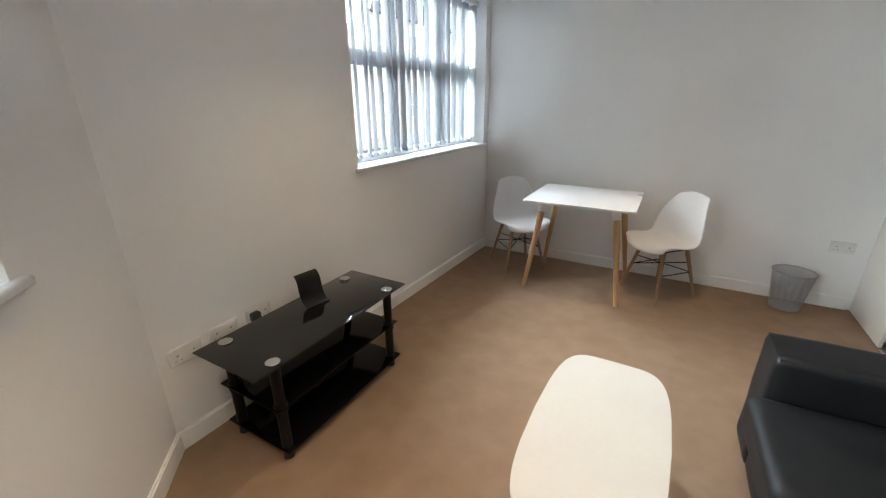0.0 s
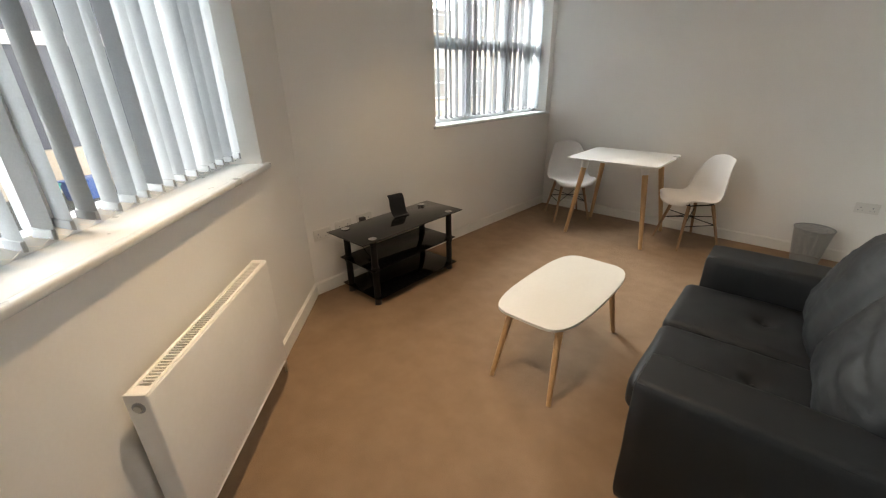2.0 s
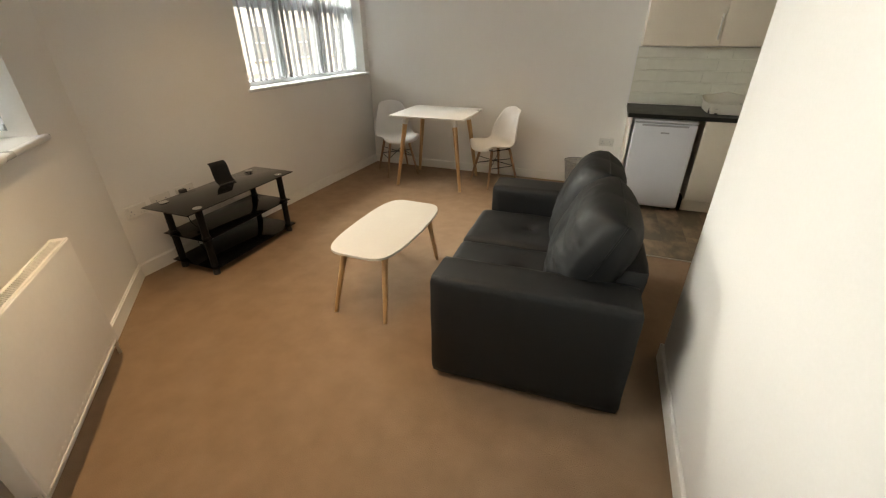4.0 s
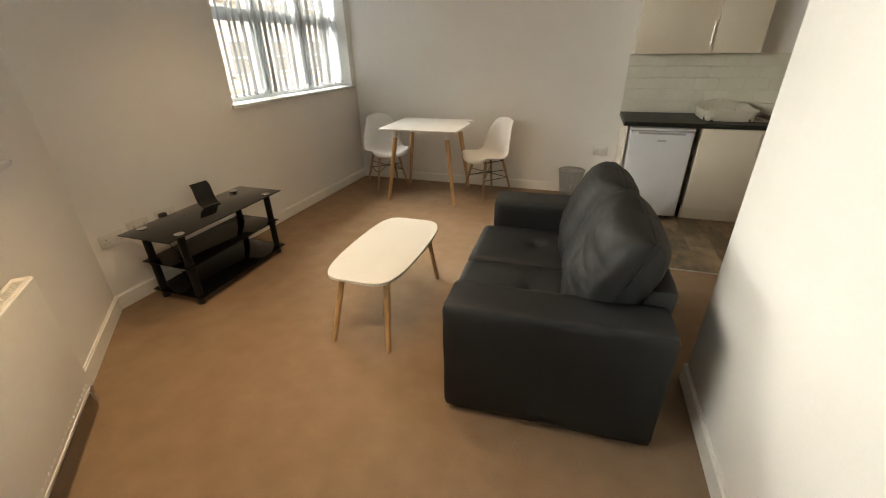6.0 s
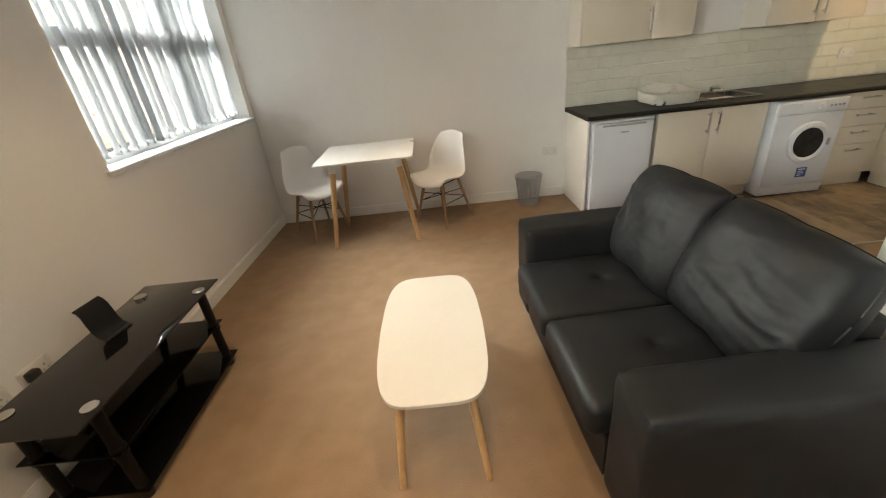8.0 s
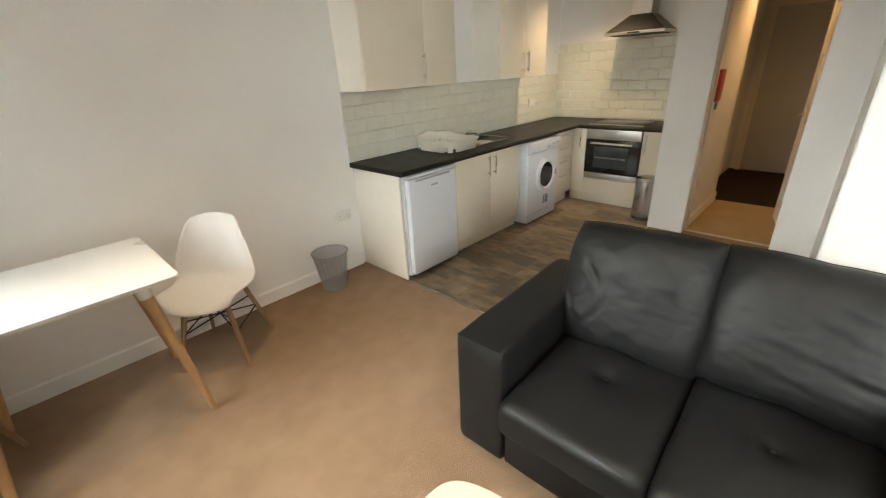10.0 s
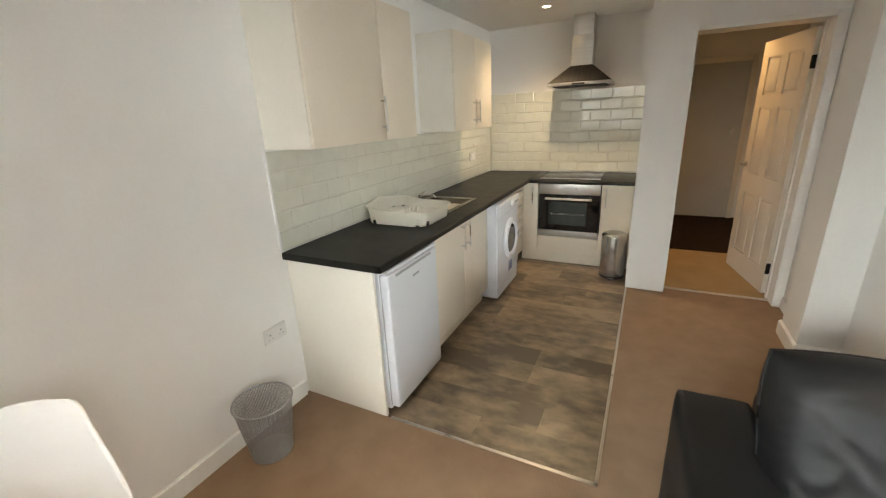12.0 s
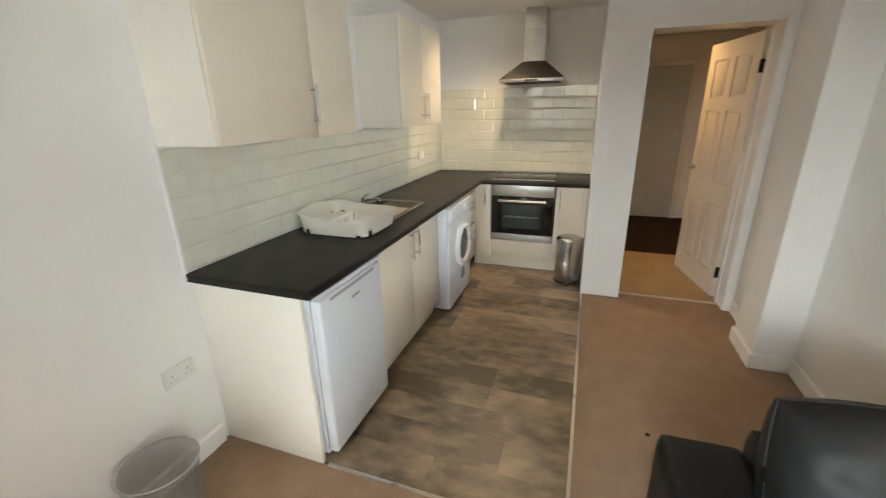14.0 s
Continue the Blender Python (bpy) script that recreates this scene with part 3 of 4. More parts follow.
                p.x += (1 if k < 0 else -1) * (0.38 + 0.45 * n) * deep * puff * fade * (math.exp(-(side / (0.055 - 0.022 * n)) ** 2) - 0.8 * math.exp(-((side - 0.105 + 0.02 * n) / 0.06) ** 2))
            crease = noise.noise(q * 0.8) * 0.010 + noise.noise(q * 2.2 + Vector((3, 1, 0))) * 0.004 + noise.noise(Vector((u * 3.4 + 2 * w, w * 11 + 3 * n, k))) * 0.0013
            ridge = max(0.0, 1 - abs(noise.noise(Vector((u * 1.9 + w * 2.7 + 3 * n, w * 3.8 - u * 1.3, 2.0 + n))) * 2)) ** 8 * 0.0065 * (0.30 + 0.70 * max(abs(u), abs(w)) ** 2)
            ridge += max(0.0, 1 - abs(noise.noise(Vector((u * 3.1 - w * 1.2, w * 6.5 + u * 1.6 + 5 * n, 7.0 + n))) * 2)) ** 10 * 0.003 * abs(u) ** 1.5
            p.x += (crease - ridge * (1 if k > 0 else -1) * -1) * puff * (1 if k < 0 else 0.5)
            p.z -= 0.03 * (1 - w) * 0.5 * abs(u)
            v.co = p
        m = pose(0.668 - 0.035 * n, y, 0.652 + 0.003 * n, tilt, lean, 3 - 4 * n)
        c = part("back_cushion", pil, M_LEATHER, s, "creased soft leather back cushion", smooth=80, m=m)
        loop = []
        for k in range(49):
            a = 2 * math.pi * k / 48
            cu, sw = math.cos(a), math.sin(a)
            e = 1 / max(abs(cu), abs(sw))
            u, w = cu * e, sw * e
            edge = 1 - 0.075 * (1 - abs(u * w)) * max(abs(u), abs(w)) ** 4
            loop.append((0, u * wide * edge * (1 - 0.13 * w * w), w * tall * edge * (1 - 0.10 * u * u) - 0.03 * (1 - w) * 0.5 * abs(u)))
        part("piping", tube(loop, 0.005, 6), M_LEATHER, c)
    for x in (0.05, D - 0.09):
        for y in (0.05, W - 0.09):
            part("foot", box(x, x + 0.06, y, y + 0.06, 0.0, 0.05, 0.004), M_BLACKPL, s)


sofa()


def coffee_table():
    t = thing("coffee_table", "white rounded coffee table on four splayed oak legs", "coffee table", pose(0.112, 1.487, 0))
    out = []
    a, b, n = 0.234, 0.448, 5.4
    for k in range(72):
        g = 2 * math.pi * k / 72
        c, s = math.cos(g), math.sin(g)
        out.append((a * math.copysign(abs(c) ** (2 / n), c), b * math.copysign(abs(s) ** (2 / n), s)))
    out = [(x * (1.0 - 0.13 * (y / b) ** 2), y) for x, y in out]
    part("tabletop", slab(out, 0.410, 0.425, 0.0065), M_CREAM_TOP, t, smooth=50)
    for sx in (-1, 1):
        for sy in (-1, 1):
            part("leg", rod((sx * 0.174 + 0.008, sy * 0.422 - 0.040, 0.0), (sx * 0.135, sy * 0.32, 0.411), 0.0125, 0.021), M_OAK, t, "turned oak leg")


coffee_table()


def tv_stand():
    t = thing("tv_stand", "black glass television stand with three shelves and round posts", "tv stand", pose(-1.295, 1.503, 0))
    hx, hy = 0.208, 0.516
    part("top_shelf", box(-hx, hx, -hy, hy, 0.503, 0.511, 0.0025), M_BLACKGLASS, t, "black tempered glass top")
    part("middle_shelf", box(-0.222, 0.180, -0.425, 0.455, 0.272, 0.279, 0.002), M_BLACKSHELF, t)
    part("bottom_shelf", box(-0.222, 0.205, -0.425, 0.440, 0.055, 0.063, 0.002), M_BLACKSHELF, t)
    for x in (-0.157, 0.160):
        for y in (-0.393, 0.394):
            post = part("post", rod((x, y, 0.063), (x, y, 0.5025), 0.024, seg=24), M_BLACK, t)
            part("foot", rod((x, y, 0.0), (x, y, 0.0548), 0.026, 0.022), M_BLACKPL, t)
            part("cap_disc", lathe([(0.031, 0.5112), (0.031, 0.514), (0.027, 0.5165), (0.0, 0.5168)], 28), M_CHROME, post, "round chrome cap", m=pose(x, y, 0))
            part("collar", rod((x, y, 0.2835), (x, y, 0.300), 0.030, seg=24), M_BLACK, post)
            part("collar", rod((x, y, 0.257), (x, y, 0.2715), 0.030, seg=24), M_BLACK, post)


tv_stand()
aerial = thing("indoor_aerial", "black curved plastic stand on the television stand", "aerial", pose(-1.392, 1.583, 0.5125, 0, 0, -9))
bm = bmesh.new()
prof = [(0.055, 0.0), (0.035, 0.006), (0.012, 0.02), (-0.004, 0.05), (-0.012, 0.09), (-0.018, 0.125), (-0.032, 0.150), (-0.050, 0.160)]
g = [[bm.verts.new((x, y * (1.0 + 0.05 * math.sin(z * 20)), z)) for y in (-0.068, -0.064, 0, 0.064, 0.068)] for x, z in prof]
for lo, hi in zip(g, g[1:]):
    for k in range(4):
        bm.faces.new((lo[k], lo[k + 1], hi[k + 1], hi[k]))
bmesh.ops.solidify(bm, geom=list(bm.faces), thickness=0.006)
part("panel", bm, M_BLACKPL, aerial, smooth=60)
part("lip", box(0.035, 0.057, -0.066, 0.066, 0.0, 0.006, 0.002), M_BLACKPL, aerial)


def socket_plate(name, m, label, double=True, rockers=True):
    """A switched socket; local x along the wall, y into it, z up."""
    s = thing(name, label, "socket", m)
    w = 0.146 if double else 0.086
    part("plate", box(-w / 2, w / 2, -0.010, -0.0005, -0.043, 0.043, 0.004, 3), M_SOCKET, s)
    for k in ((-0.036, 0.036) if double else (0,)):
        part("pin_holes", join(box(k - 0.004, k + 0.004, -0.0112, -0.0098, 0.0, 0.010), box(k - 0.016, k - 0.009, -0.0112, -0.0098, -0.020, -0.015), box(k + 0.009, k + 0.016, -0.0112, -0.0098, -0.020, -0.015)), M_GREYPL, s)
        part("rocker", box(k - 0.007 + (0.022 if k > 0 else -0.022), k + 0.007 + (0.022 if k > 0 else -0.022), -0.014, -0.0098, 0.012, 0.034, 0.002), M_SOCKET, s)
    return s


wn_m = along(BREAK, FAR)
socket_plate("wall_socket", wn_m @ pose(0.118, 0, 0.468), "white double wall socket low behind the stand")
socket_plate("wall_socket", wn_m @ pose(0.302, 0, 0.484), "white double wall socket low behind the stand")
socket_plate("wall_socket", wn_m @ pose(0.498, 0, 0.49), "white double wall socket with a black plug in it")
socket_plate("wall_socket", pose(1.396, 4.155, 0.486), "white double wall socket above the skirting")
plug = thing("plug", "black mains plug in the socket with its cable", "plug", wn_m @ pose(0.462, 0, 0.493))
part("body", box(-0.024, 0.024, -0.05, -0.0125, -0.024, 0.024, 0.007, 3), M_BLACKPL, plug)
part("cable", tube([(0, -0.035, -0.02), (0.005, -0.04, -0.08), (-0.02, -0.03, -0.2), (0.01, -0.02, -0.33), (0.0, -0.02, -0.45), (0.1, -0.03, -0.488)], 0.0035), M_BLACKPL, plug)
lead = solid("aerial_cable", tube([wn_m @ Vector(p) for p in ((0.16, -0.013, 0.44), (0.20, -0.03, 0.42), (0.27, -0.045, 0.33), (0.33, -0.05, 0.27), (0.42, -0.04, 0.18), (0.45, -0.035, 0.06), (0.47, -0.04, 0.005))], 0.003), M_PLASTIC,
             "thin white cable hanging behind the stand", "cable")


def radiator():
    u0, u1, zt, zb = L1 - 1.86, L1 - 0.96, 0.735, 0.15
    r = thing("radiator", "white panel radiator with a top grille on the wall", "radiator", along(CANT_END, BREAK))
    front, back = -0.105, -0.035
    part("front_panel", box(u0, u1, front, front + 0.014, zb, zt - 0.004, 0.006, 3), M_TRIM, r)
    part("back_panel", box(u0 + 0.004, u1 - 0.004, back - 0.012, back, zb, zt - 0.01, 0.004), M_TRIM, r)
    for a, b in ((u0, u0 + 0.012), (u1 - 0.012, u1)):
        part("side_cover", box(a - 0.001, b + 0.001, front + 0.004, back, zb + 0.02, zt, 0.004), M_TRIM, r)
    fr = [box(u0 + 0.012, u1 - 0.012, front + 0.004, front + 0.016, zt - 0.012, zt, 0.002), box(u0 + 0.012, u1 - 0.012, back - 0.014, back - 0.002, zt - 0.012, zt, 0.002),
          box(u0 + 0.010, u0 + 0.035, front + 0.016, back - 0.014, zt - 0.010, zt - 0.001), box(u1 - 0.035, u1 - 0.010, front + 0.016, back - 0.014, zt - 0.010, zt - 0.001)]
    grille = part("grille", join(*fr), M_TRIM, r)
    n = 58
    me = finish("grille_bar", box(-0.0024, 0.0024, front + 0.016, back - 0.014, zt - 0.014, zt - 0.003), M_TRIM, 0)
    for k in range(n):
        bar = new("grille_bar", me)
        bar.parent = grille
        bar.matrix_basis = Matrix.Translation((u0 + 0.04 + (u1 - u0 - 0.08) * k / (n - 1), 0, 0))
    me = finish("convector_fin", box(-0.005, 0.005, front + 0.02, back - 0.016, zb + 0.012, zt - 0.16), M_TRIM, 0)
    for k in range(30):
        fin = new("convector_fin", me)
        fin.parent = r
        fin.matrix_basis = Matrix.Translation((u0 + 0.03 + (u1 - u0 - 0.06) * k / 29, 0, 0))
    part("bottom_bead", tube([(u0 + 0.03, front + 0.004, zb + 0.006), (u1 - 0.03, front + 0.004, zb + 0.006)], 0.007), M_TRIM, r)
    me = finish("weld_dimple", lathe([(0.0055, 0.0), (0.0045, 0.0016), (0.0, 0.0022)], 10), M_TRIM, 50)
    for k in range(26):
        dimple = new("weld_dimple", me)
        dimple.parent = r
        dimple.matrix_basis = pose(u0 + 0.05 + (u1 - u0 - 0.10) * k / 25, front, zb + 0.035, 90, 0, 0)
    # no hollow here: a flat grey disc paints the recess's shade
    part("vent_shade_disc", rod((u0 - 0.0022, -0.07, zt - 0.045), (u0 + 0.003, -0.07, zt - 0.045), 0.019), M_GREYPL, r, "grey disc standing in for the shaded recess round the vent plug")
    part("vent_plug", rod((u0 - 0.008, -0.07, zt - 0.045), (u0 + 0.004, -0.07, zt - 0.045), 0.011), M_NICKEL, r, "metal vent plug")
    v = part("valve", join(rod((u0 - 0.045, -0.07, zb - 0.035), (u0 - 0.045, -0.07, zb + 0.03), 0.013), rod((u0 - 0.045, -0.07, zb + 0.015), (u0 + 0.005, -0.07, zb + 0.015), 0.010)), M_NICKEL, r, "metal lockshield valve")
    part("valve_cap", rod((u0 - 0.045, -0.07, zb + 0.03), (u0 - 0.045, -0.07, zb + 0.06), 0.014, 0.012), M_NICKEL, v)
    part("pipe", rod((u0 - 0.045, -0.07, 0.0), (u0 - 0.045, -0.07, zb - 0.03), 0.0075), M_NICKEL, v)
    u = u1 + 0.075
    v = part("valve", join(rod((u, -0.055, 0.055), (u, -0.055, 0.098), 0.012), tube([(u, -0.055, 0.085), (u - 0.04, -0.06, 0.09), (u - 0.07, -0.07, 0.13), (u - 0.072, -0.07, zb + 0.02)], 0.0075)), M_NICKEL, r, "metal thermostatic valve body")
    part("valve_cap", rod((u, -0.055, 0.095), (u, -0.055, 0.145), 0.018, 0.016), M_PLASTIC, v, "white plastic valve cap")
    part("pipe", rod((u, -0.055, 0.0), (u, -0.055, 0.056), 0.0075), M_NICKEL, v)


radiator()


def dining_table():
    t = thing("dining_table", "square white dining table on splayed round oak legs", "dining table", pose(-0.397, 3.655, 0, 0, 0, 0.3))
    hx, hy = 0.415, 0.375
    out = []
    for cx, cy, a0 in ((1, 1, 0), (-1, 1, 90), (-1, -1, 180), (1, -1, 270)):
        for k in range(6):
            a = radians(a0 + 18 * k)
            out.append((cx * (hx - 0.025) + 0.025 * math.cos(a), cy * (hy - 0.025) + 0.025 * math.sin(a)))
    bm = slab(out, 0.768, 0.786, 0.005)
    for v in bm.verts:
        if v.co.z < 0.770:
            v.co.x *= 0.975
            v.co.y *= 0.972
    part("tabletop", bm, M_WHITE, t, smooth=45)
    for sx in (-1, 1):
        for sy in (-1, 1):
            top, foot = Vector((sx * 0.275, sy * 0.235, 0.768)), Vector((sx * 0.376, sy * 0.318, 0.006))
            k = (top - foot).normalized()
            leg = part("leg", rod(foot, top - k * 0.085, 0.0165, 0.0265, 20), M_OAK, t, "round tapered oak leg")
            part("bracket", join(rod(top - k * 0.088, top - k * 0.012, 0.030, 0.034, 20), rod((top.x, top.y, 0.752), (top.x, top.y, 0.7685), 0.062, 0.066, 24)), M_WHITE, leg, "white moulded leg bracket")
            part("glide", rod(foot - k * 0.008, foot + k * 0.002, 0.012), M_CHROME, leg, "small metal glide")


dining_table()


def shell_chair():
    c = thing("dining_chair", "white moulded shell chair on beech legs with black wire bracing", "chair", group="chairs round the dining table")
    prof = [(0.235, 0.405, 0.185), (0.225, 0.430, 0.205), (0.195, 0.446, 0.222), (0.13, 0.447, 0.233), (0.05, 0.436, 0.238), (-0.04, 0.430, 0.238),
            (-0.11, 0.436, 0.234), (-0.155, 0.457, 0.234), (-0.180, 0.495, 0.234), (-0.190, 0.55, 0.230), (-0.198, 0.61, 0.217), (-0.208, 0.68, 0.192), (-0.219, 0.75, 0.163), (-0.229, 0.80, 0.142), (-0.236, 0.828, 0.116), (-0.239, 0.836, 0.078)]
    bm = bmesh.new()
    grid = []
    for i, (x, z, w) in enumerate(prof):
        s = i / (len(prof) - 1)
        row = []
        for k in range(19):
            v = -1 + 2 * k / 18
            side = abs(v) ** 2.6
            up = 0.050 * (1 - s) ** 0.8 if s < 0.5 else 0.03 * (1 - s)
            wrap = 0.085 * math.sin(math.pi * min(1, max(0, (s - 0.28) / 0.62)))
            front = 0.018 * (1 - abs(v) ** 2) if s < 0.15 else 0
            row.append(bm.verts.new((x + side * wrap + front - (0.03 * v * v if s < 0.1 else 0), v * w, z + side * up * (1 if s > 0.12 else 0.4) - (0.012 * v * v if s > 0.9 else 0))))
        grid.append(row)
    for lo, hi in zip(grid, grid[1:]):
        for k in range(18):
            bm.faces.new((lo[k], lo[k + 1], hi[k + 1], hi[k]))
    bmesh.ops.smooth_vert(bm, verts=list(bm.verts), factor=0.35, use_axis_x=True, use_axis_y=True, use_axis_z=True)
    bmesh.ops.recalc_face_normals(bm, faces=bm.faces)
    bmesh.ops.solidify(bm, geom=list(bm.faces), thickness=0.006)
    bmesh.ops.subdivide_edges(bm, edges=list(bm.edges), cuts=1, use_grid_fill=True, smooth=0.8)
    part("seat_shell", bm, M_PLASTIC, c, "white moulded plastic seat and back", smooth=70)
    tops, feet = {}, {}
    for sx in (-1, 1):
        for sy in (-1, 1):
            tops[sx, sy], feet[sx, sy] = Vector((sx * 0.115 - 0.01, sy * 0.115, 0.405)), Vector((sx * 0.20 - 0.01, sy * 0.195, 0.0))
            part("leg", rod(feet[sx, sy], tops[sx, sy], 0.0105, 0.0165, 14), M_OAKD, c, "tapered beech leg")
            part("leg_fixing", rod(tops[sx, sy] - Vector((0, 0, 0.05)), tops[sx, sy] + Vector((0, 0, 0.022)), 0.006), M_BLACK, c)
    at = lambda sx, sy, z: tops[sx, sy].lerp(feet[sx, sy], 1 - z / 0.405)
    part("seat_frame", join(*[tube([tops[a], tops[b]], 0.0055) for a, b in (((-1, -1), (1, -1)), ((1, -1), (1, 1)), ((1, 1), (-1, 1)), ((-1, 1), (-1, -1)))]), M_BLACK, c, "black steel seat frame")
    for sy in (-1, 1):
        part("wire_brace", tube([at(-1, sy, 0.22), at(1, sy, 0.22)], 0.0042), M_BLACK, c, "black wire brace")
        part("wire_brace", tube([at(-1, sy, 0.22), at(1, -sy, 0.30)], 0.0042), M_BLACK, c, "black wire brace")
        part("wire_brace", tube([at(1, sy, 0.22), at(-1, -sy, 0.30)], 0.0042), M_BLACK, c, "black wire brace")
    return c


chair = shell_chair()
chair.matrix_basis = pose(-0.995, 3.80, 0, 0, 0, -46)
copy_thing(chair, pose(0.232, 3.795, 0, 0, 0, 227))


def mesh_bin():
    b = thing("waste_bin", "silver-grey wire mesh waste paper bin beside the skirting", "waste bin", pose(1.13, 3.988, 0))
    bm = bmesh.new()
    n, rows = 112, 62
    rad = lambda z: 0.097 + 0.038 * z / 0.295
    vs = []
    for k in range(n):
        a = 2 * math.pi * k / n
        bits = [(math.cos(a + d), math.sin(a + d)) for d in (-0.0105, 0.0105)]
        lo = [bm.verts.new((rad(0.006) * c, rad(0.006) * s, 0.006)) for c, s in bits]
        hi = [bm.verts.new((rad(0.295) * c, rad(0.295) * s, 0.295)) for c, s in bits]
        bm.faces.new((lo[0], lo[1], hi[1], hi[0]))
    for j in range(rows):
        z = 0.01 + 0.282 * j / (rows - 1)
        ring = [[bm.verts.new((rad(z + d) * math.cos(2 * math.pi * k / 40), rad(z + d) * math.sin(2 * math.pi * k / 40), z + d)) for k in range(40)] for d in (-0.0008, 0.0008)]
        for k in range(40):
            bm.faces.new((ring[0][k], ring[0][(k + 1) % 40], ring[1][(k + 1) % 40], ring[1][k]))
    part("mesh_side", bm, M_MESH, b, "woven grey wire mesh", smooth=0)
    part("rim", tube([(0.136 * math.cos(2 * math.pi * k / 40), 0.136 * math.sin(2 * math.pi * k / 40), 0.298) for k in range(41)], 0.0045), M_MESH, b)
    part("bottom", lathe([(0.0, 0.002), (0.098, 0.002), (0.099, 0.010), (0.094, 0.012), (0.0, 0.008)], 36), M_MESH, b)


mesh_bin()


# ---- kitchen ----
def bar_handle(parent, x, y, z0, z1, flat=False):
    """A T-bar handle. Upright at (x, y) in front of a door that faces -y, or lying along x when flat."""
    if flat:
        bm = join(tube([(x - 0.08, y, z0), (x + 0.08, y, z0)], 0.006), rod((x - 0.055, y, z0), (x - 0.055, y + 0.032, z0), 0.005), rod((x + 0.055, y, z0), (x + 0.055, y + 0.032, z0), 0.005))
    else:
        bm = join(tube([(x, y, z0), (x, y, z1)], 0.006), rod((x, y, z0 + 0.025), (x, y + 0.032, z0 + 0.025), 0.005), rod((x, y, z1 - 0.025), (x, y + 0.032, z1 - 0.025), 0.005))
    return part("handle", bm, M_NICKEL, parent, "satin metal bar handle")


def unit(name, label, m, width, depth, z0, z1, doors, handles, drawers=(), plinth=0.0):
    """A cabinet whose front faces local -y at y = 0. doors: (from, to); handles: (x, foot, head) or None."""
    u = thing(name, label, "kitchen cabinet", m, group=name)
    part("body", box(0.001, width - 0.001, 0.020, depth, z0 + plinth, z1), M_PANEL, u)
    if plinth:
        part("plinth", box(0.0, width, 0.055, 0.070, 0.0, plinth - 0.002), M_CREAM, u)
    for (a, b), h in zip(doors, handles):
        d = part("door", box(a + 0.0015, b - 0.0015, 0.0, 0.0185, z0 + plinth + 0.002, z1 - 0.002, 0.002), M_CREAM, u)
        if h:
            bar_handle(d, h[0], -0.032, h[1], h[2])
    for a, b in drawers:
        d = part("drawer_front", box(0.0015, width - 0.0015, 0.0, 0.0185, a + 0.0015, b - 0.0015, 0.002), M_CREAM, u)
        bar_handle(d, width / 2, -0.032, b - 0.05, 0, flat=True)
    return u


unit("wall_cabinet", "cream high-gloss wall cabinet with two doors", pose(1.545, 3.828, 0), 0.965, 0.325, 1.437, 2.17, [(0, 0.605), (0.605, 0.965)], [(0.575, 1.49, 1.68), None])
unit("wall_cabinet", "cream high-gloss wall cabinet with paired bar handles", pose(3.135, 3.828, 0), 0.835, 0.325, 1.437, 2.17, [(0, 0.4175), (0.4175, 0.835)], [(0.375, 1.49, 1.68), (0.46, 1.49, 1.68)])
solid("end_panel", box(1.557, 1.577, 3.585, 4.153, 0.0, 0.861, 0.001), M_PANEL, "cream cabinet end panel closing the worktop run", "panel")
unit("base_cabinet", "cream sink base cabinet with two doors", pose(2.172, 3.575, 0), 0.962, 0.57, 0, 0.861, [(0, 0.481), (0.481, 0.962)], [(0.44, 0.64, 0.83), (0.527, 0.64, 0.83)], plinth=0.12)
unit("drawer_unit", "cream four-drawer base unit by the corner", pose(3.762, 3.575, 0), 0.487, 0.57, 0, 0.861, [], [], drawers=[(0.12, 0.40), (0.40, 0.56), (0.56, 0.71), (0.71, 0.859)], plinth=0.12)
far = lambda y: pose(4.25, y, 0, 0, 0, -90)
unit("corner_cabinet", "narrow cream corner base cabinet beside the oven", far(3.60), 0.18, 0.57, 0, 0.861, [(0, 0.18)], [(0.125, 0.64, 0.83)], plinth=0.12)
unit("base_cabinet", "cream base cabinet beside the oven", far(2.805), 0.29, 0.57, 0, 0.861, [(0, 0.285)], [(0.045, 0.64, 0.83)], plinth=0.12)
unit("oven_housing", "cream oven housing with a filler panel under the oven", far(3.42), 0.615, 0.57, 0, 0.30, [(0, 0.615)], [None], plinth=0.12)


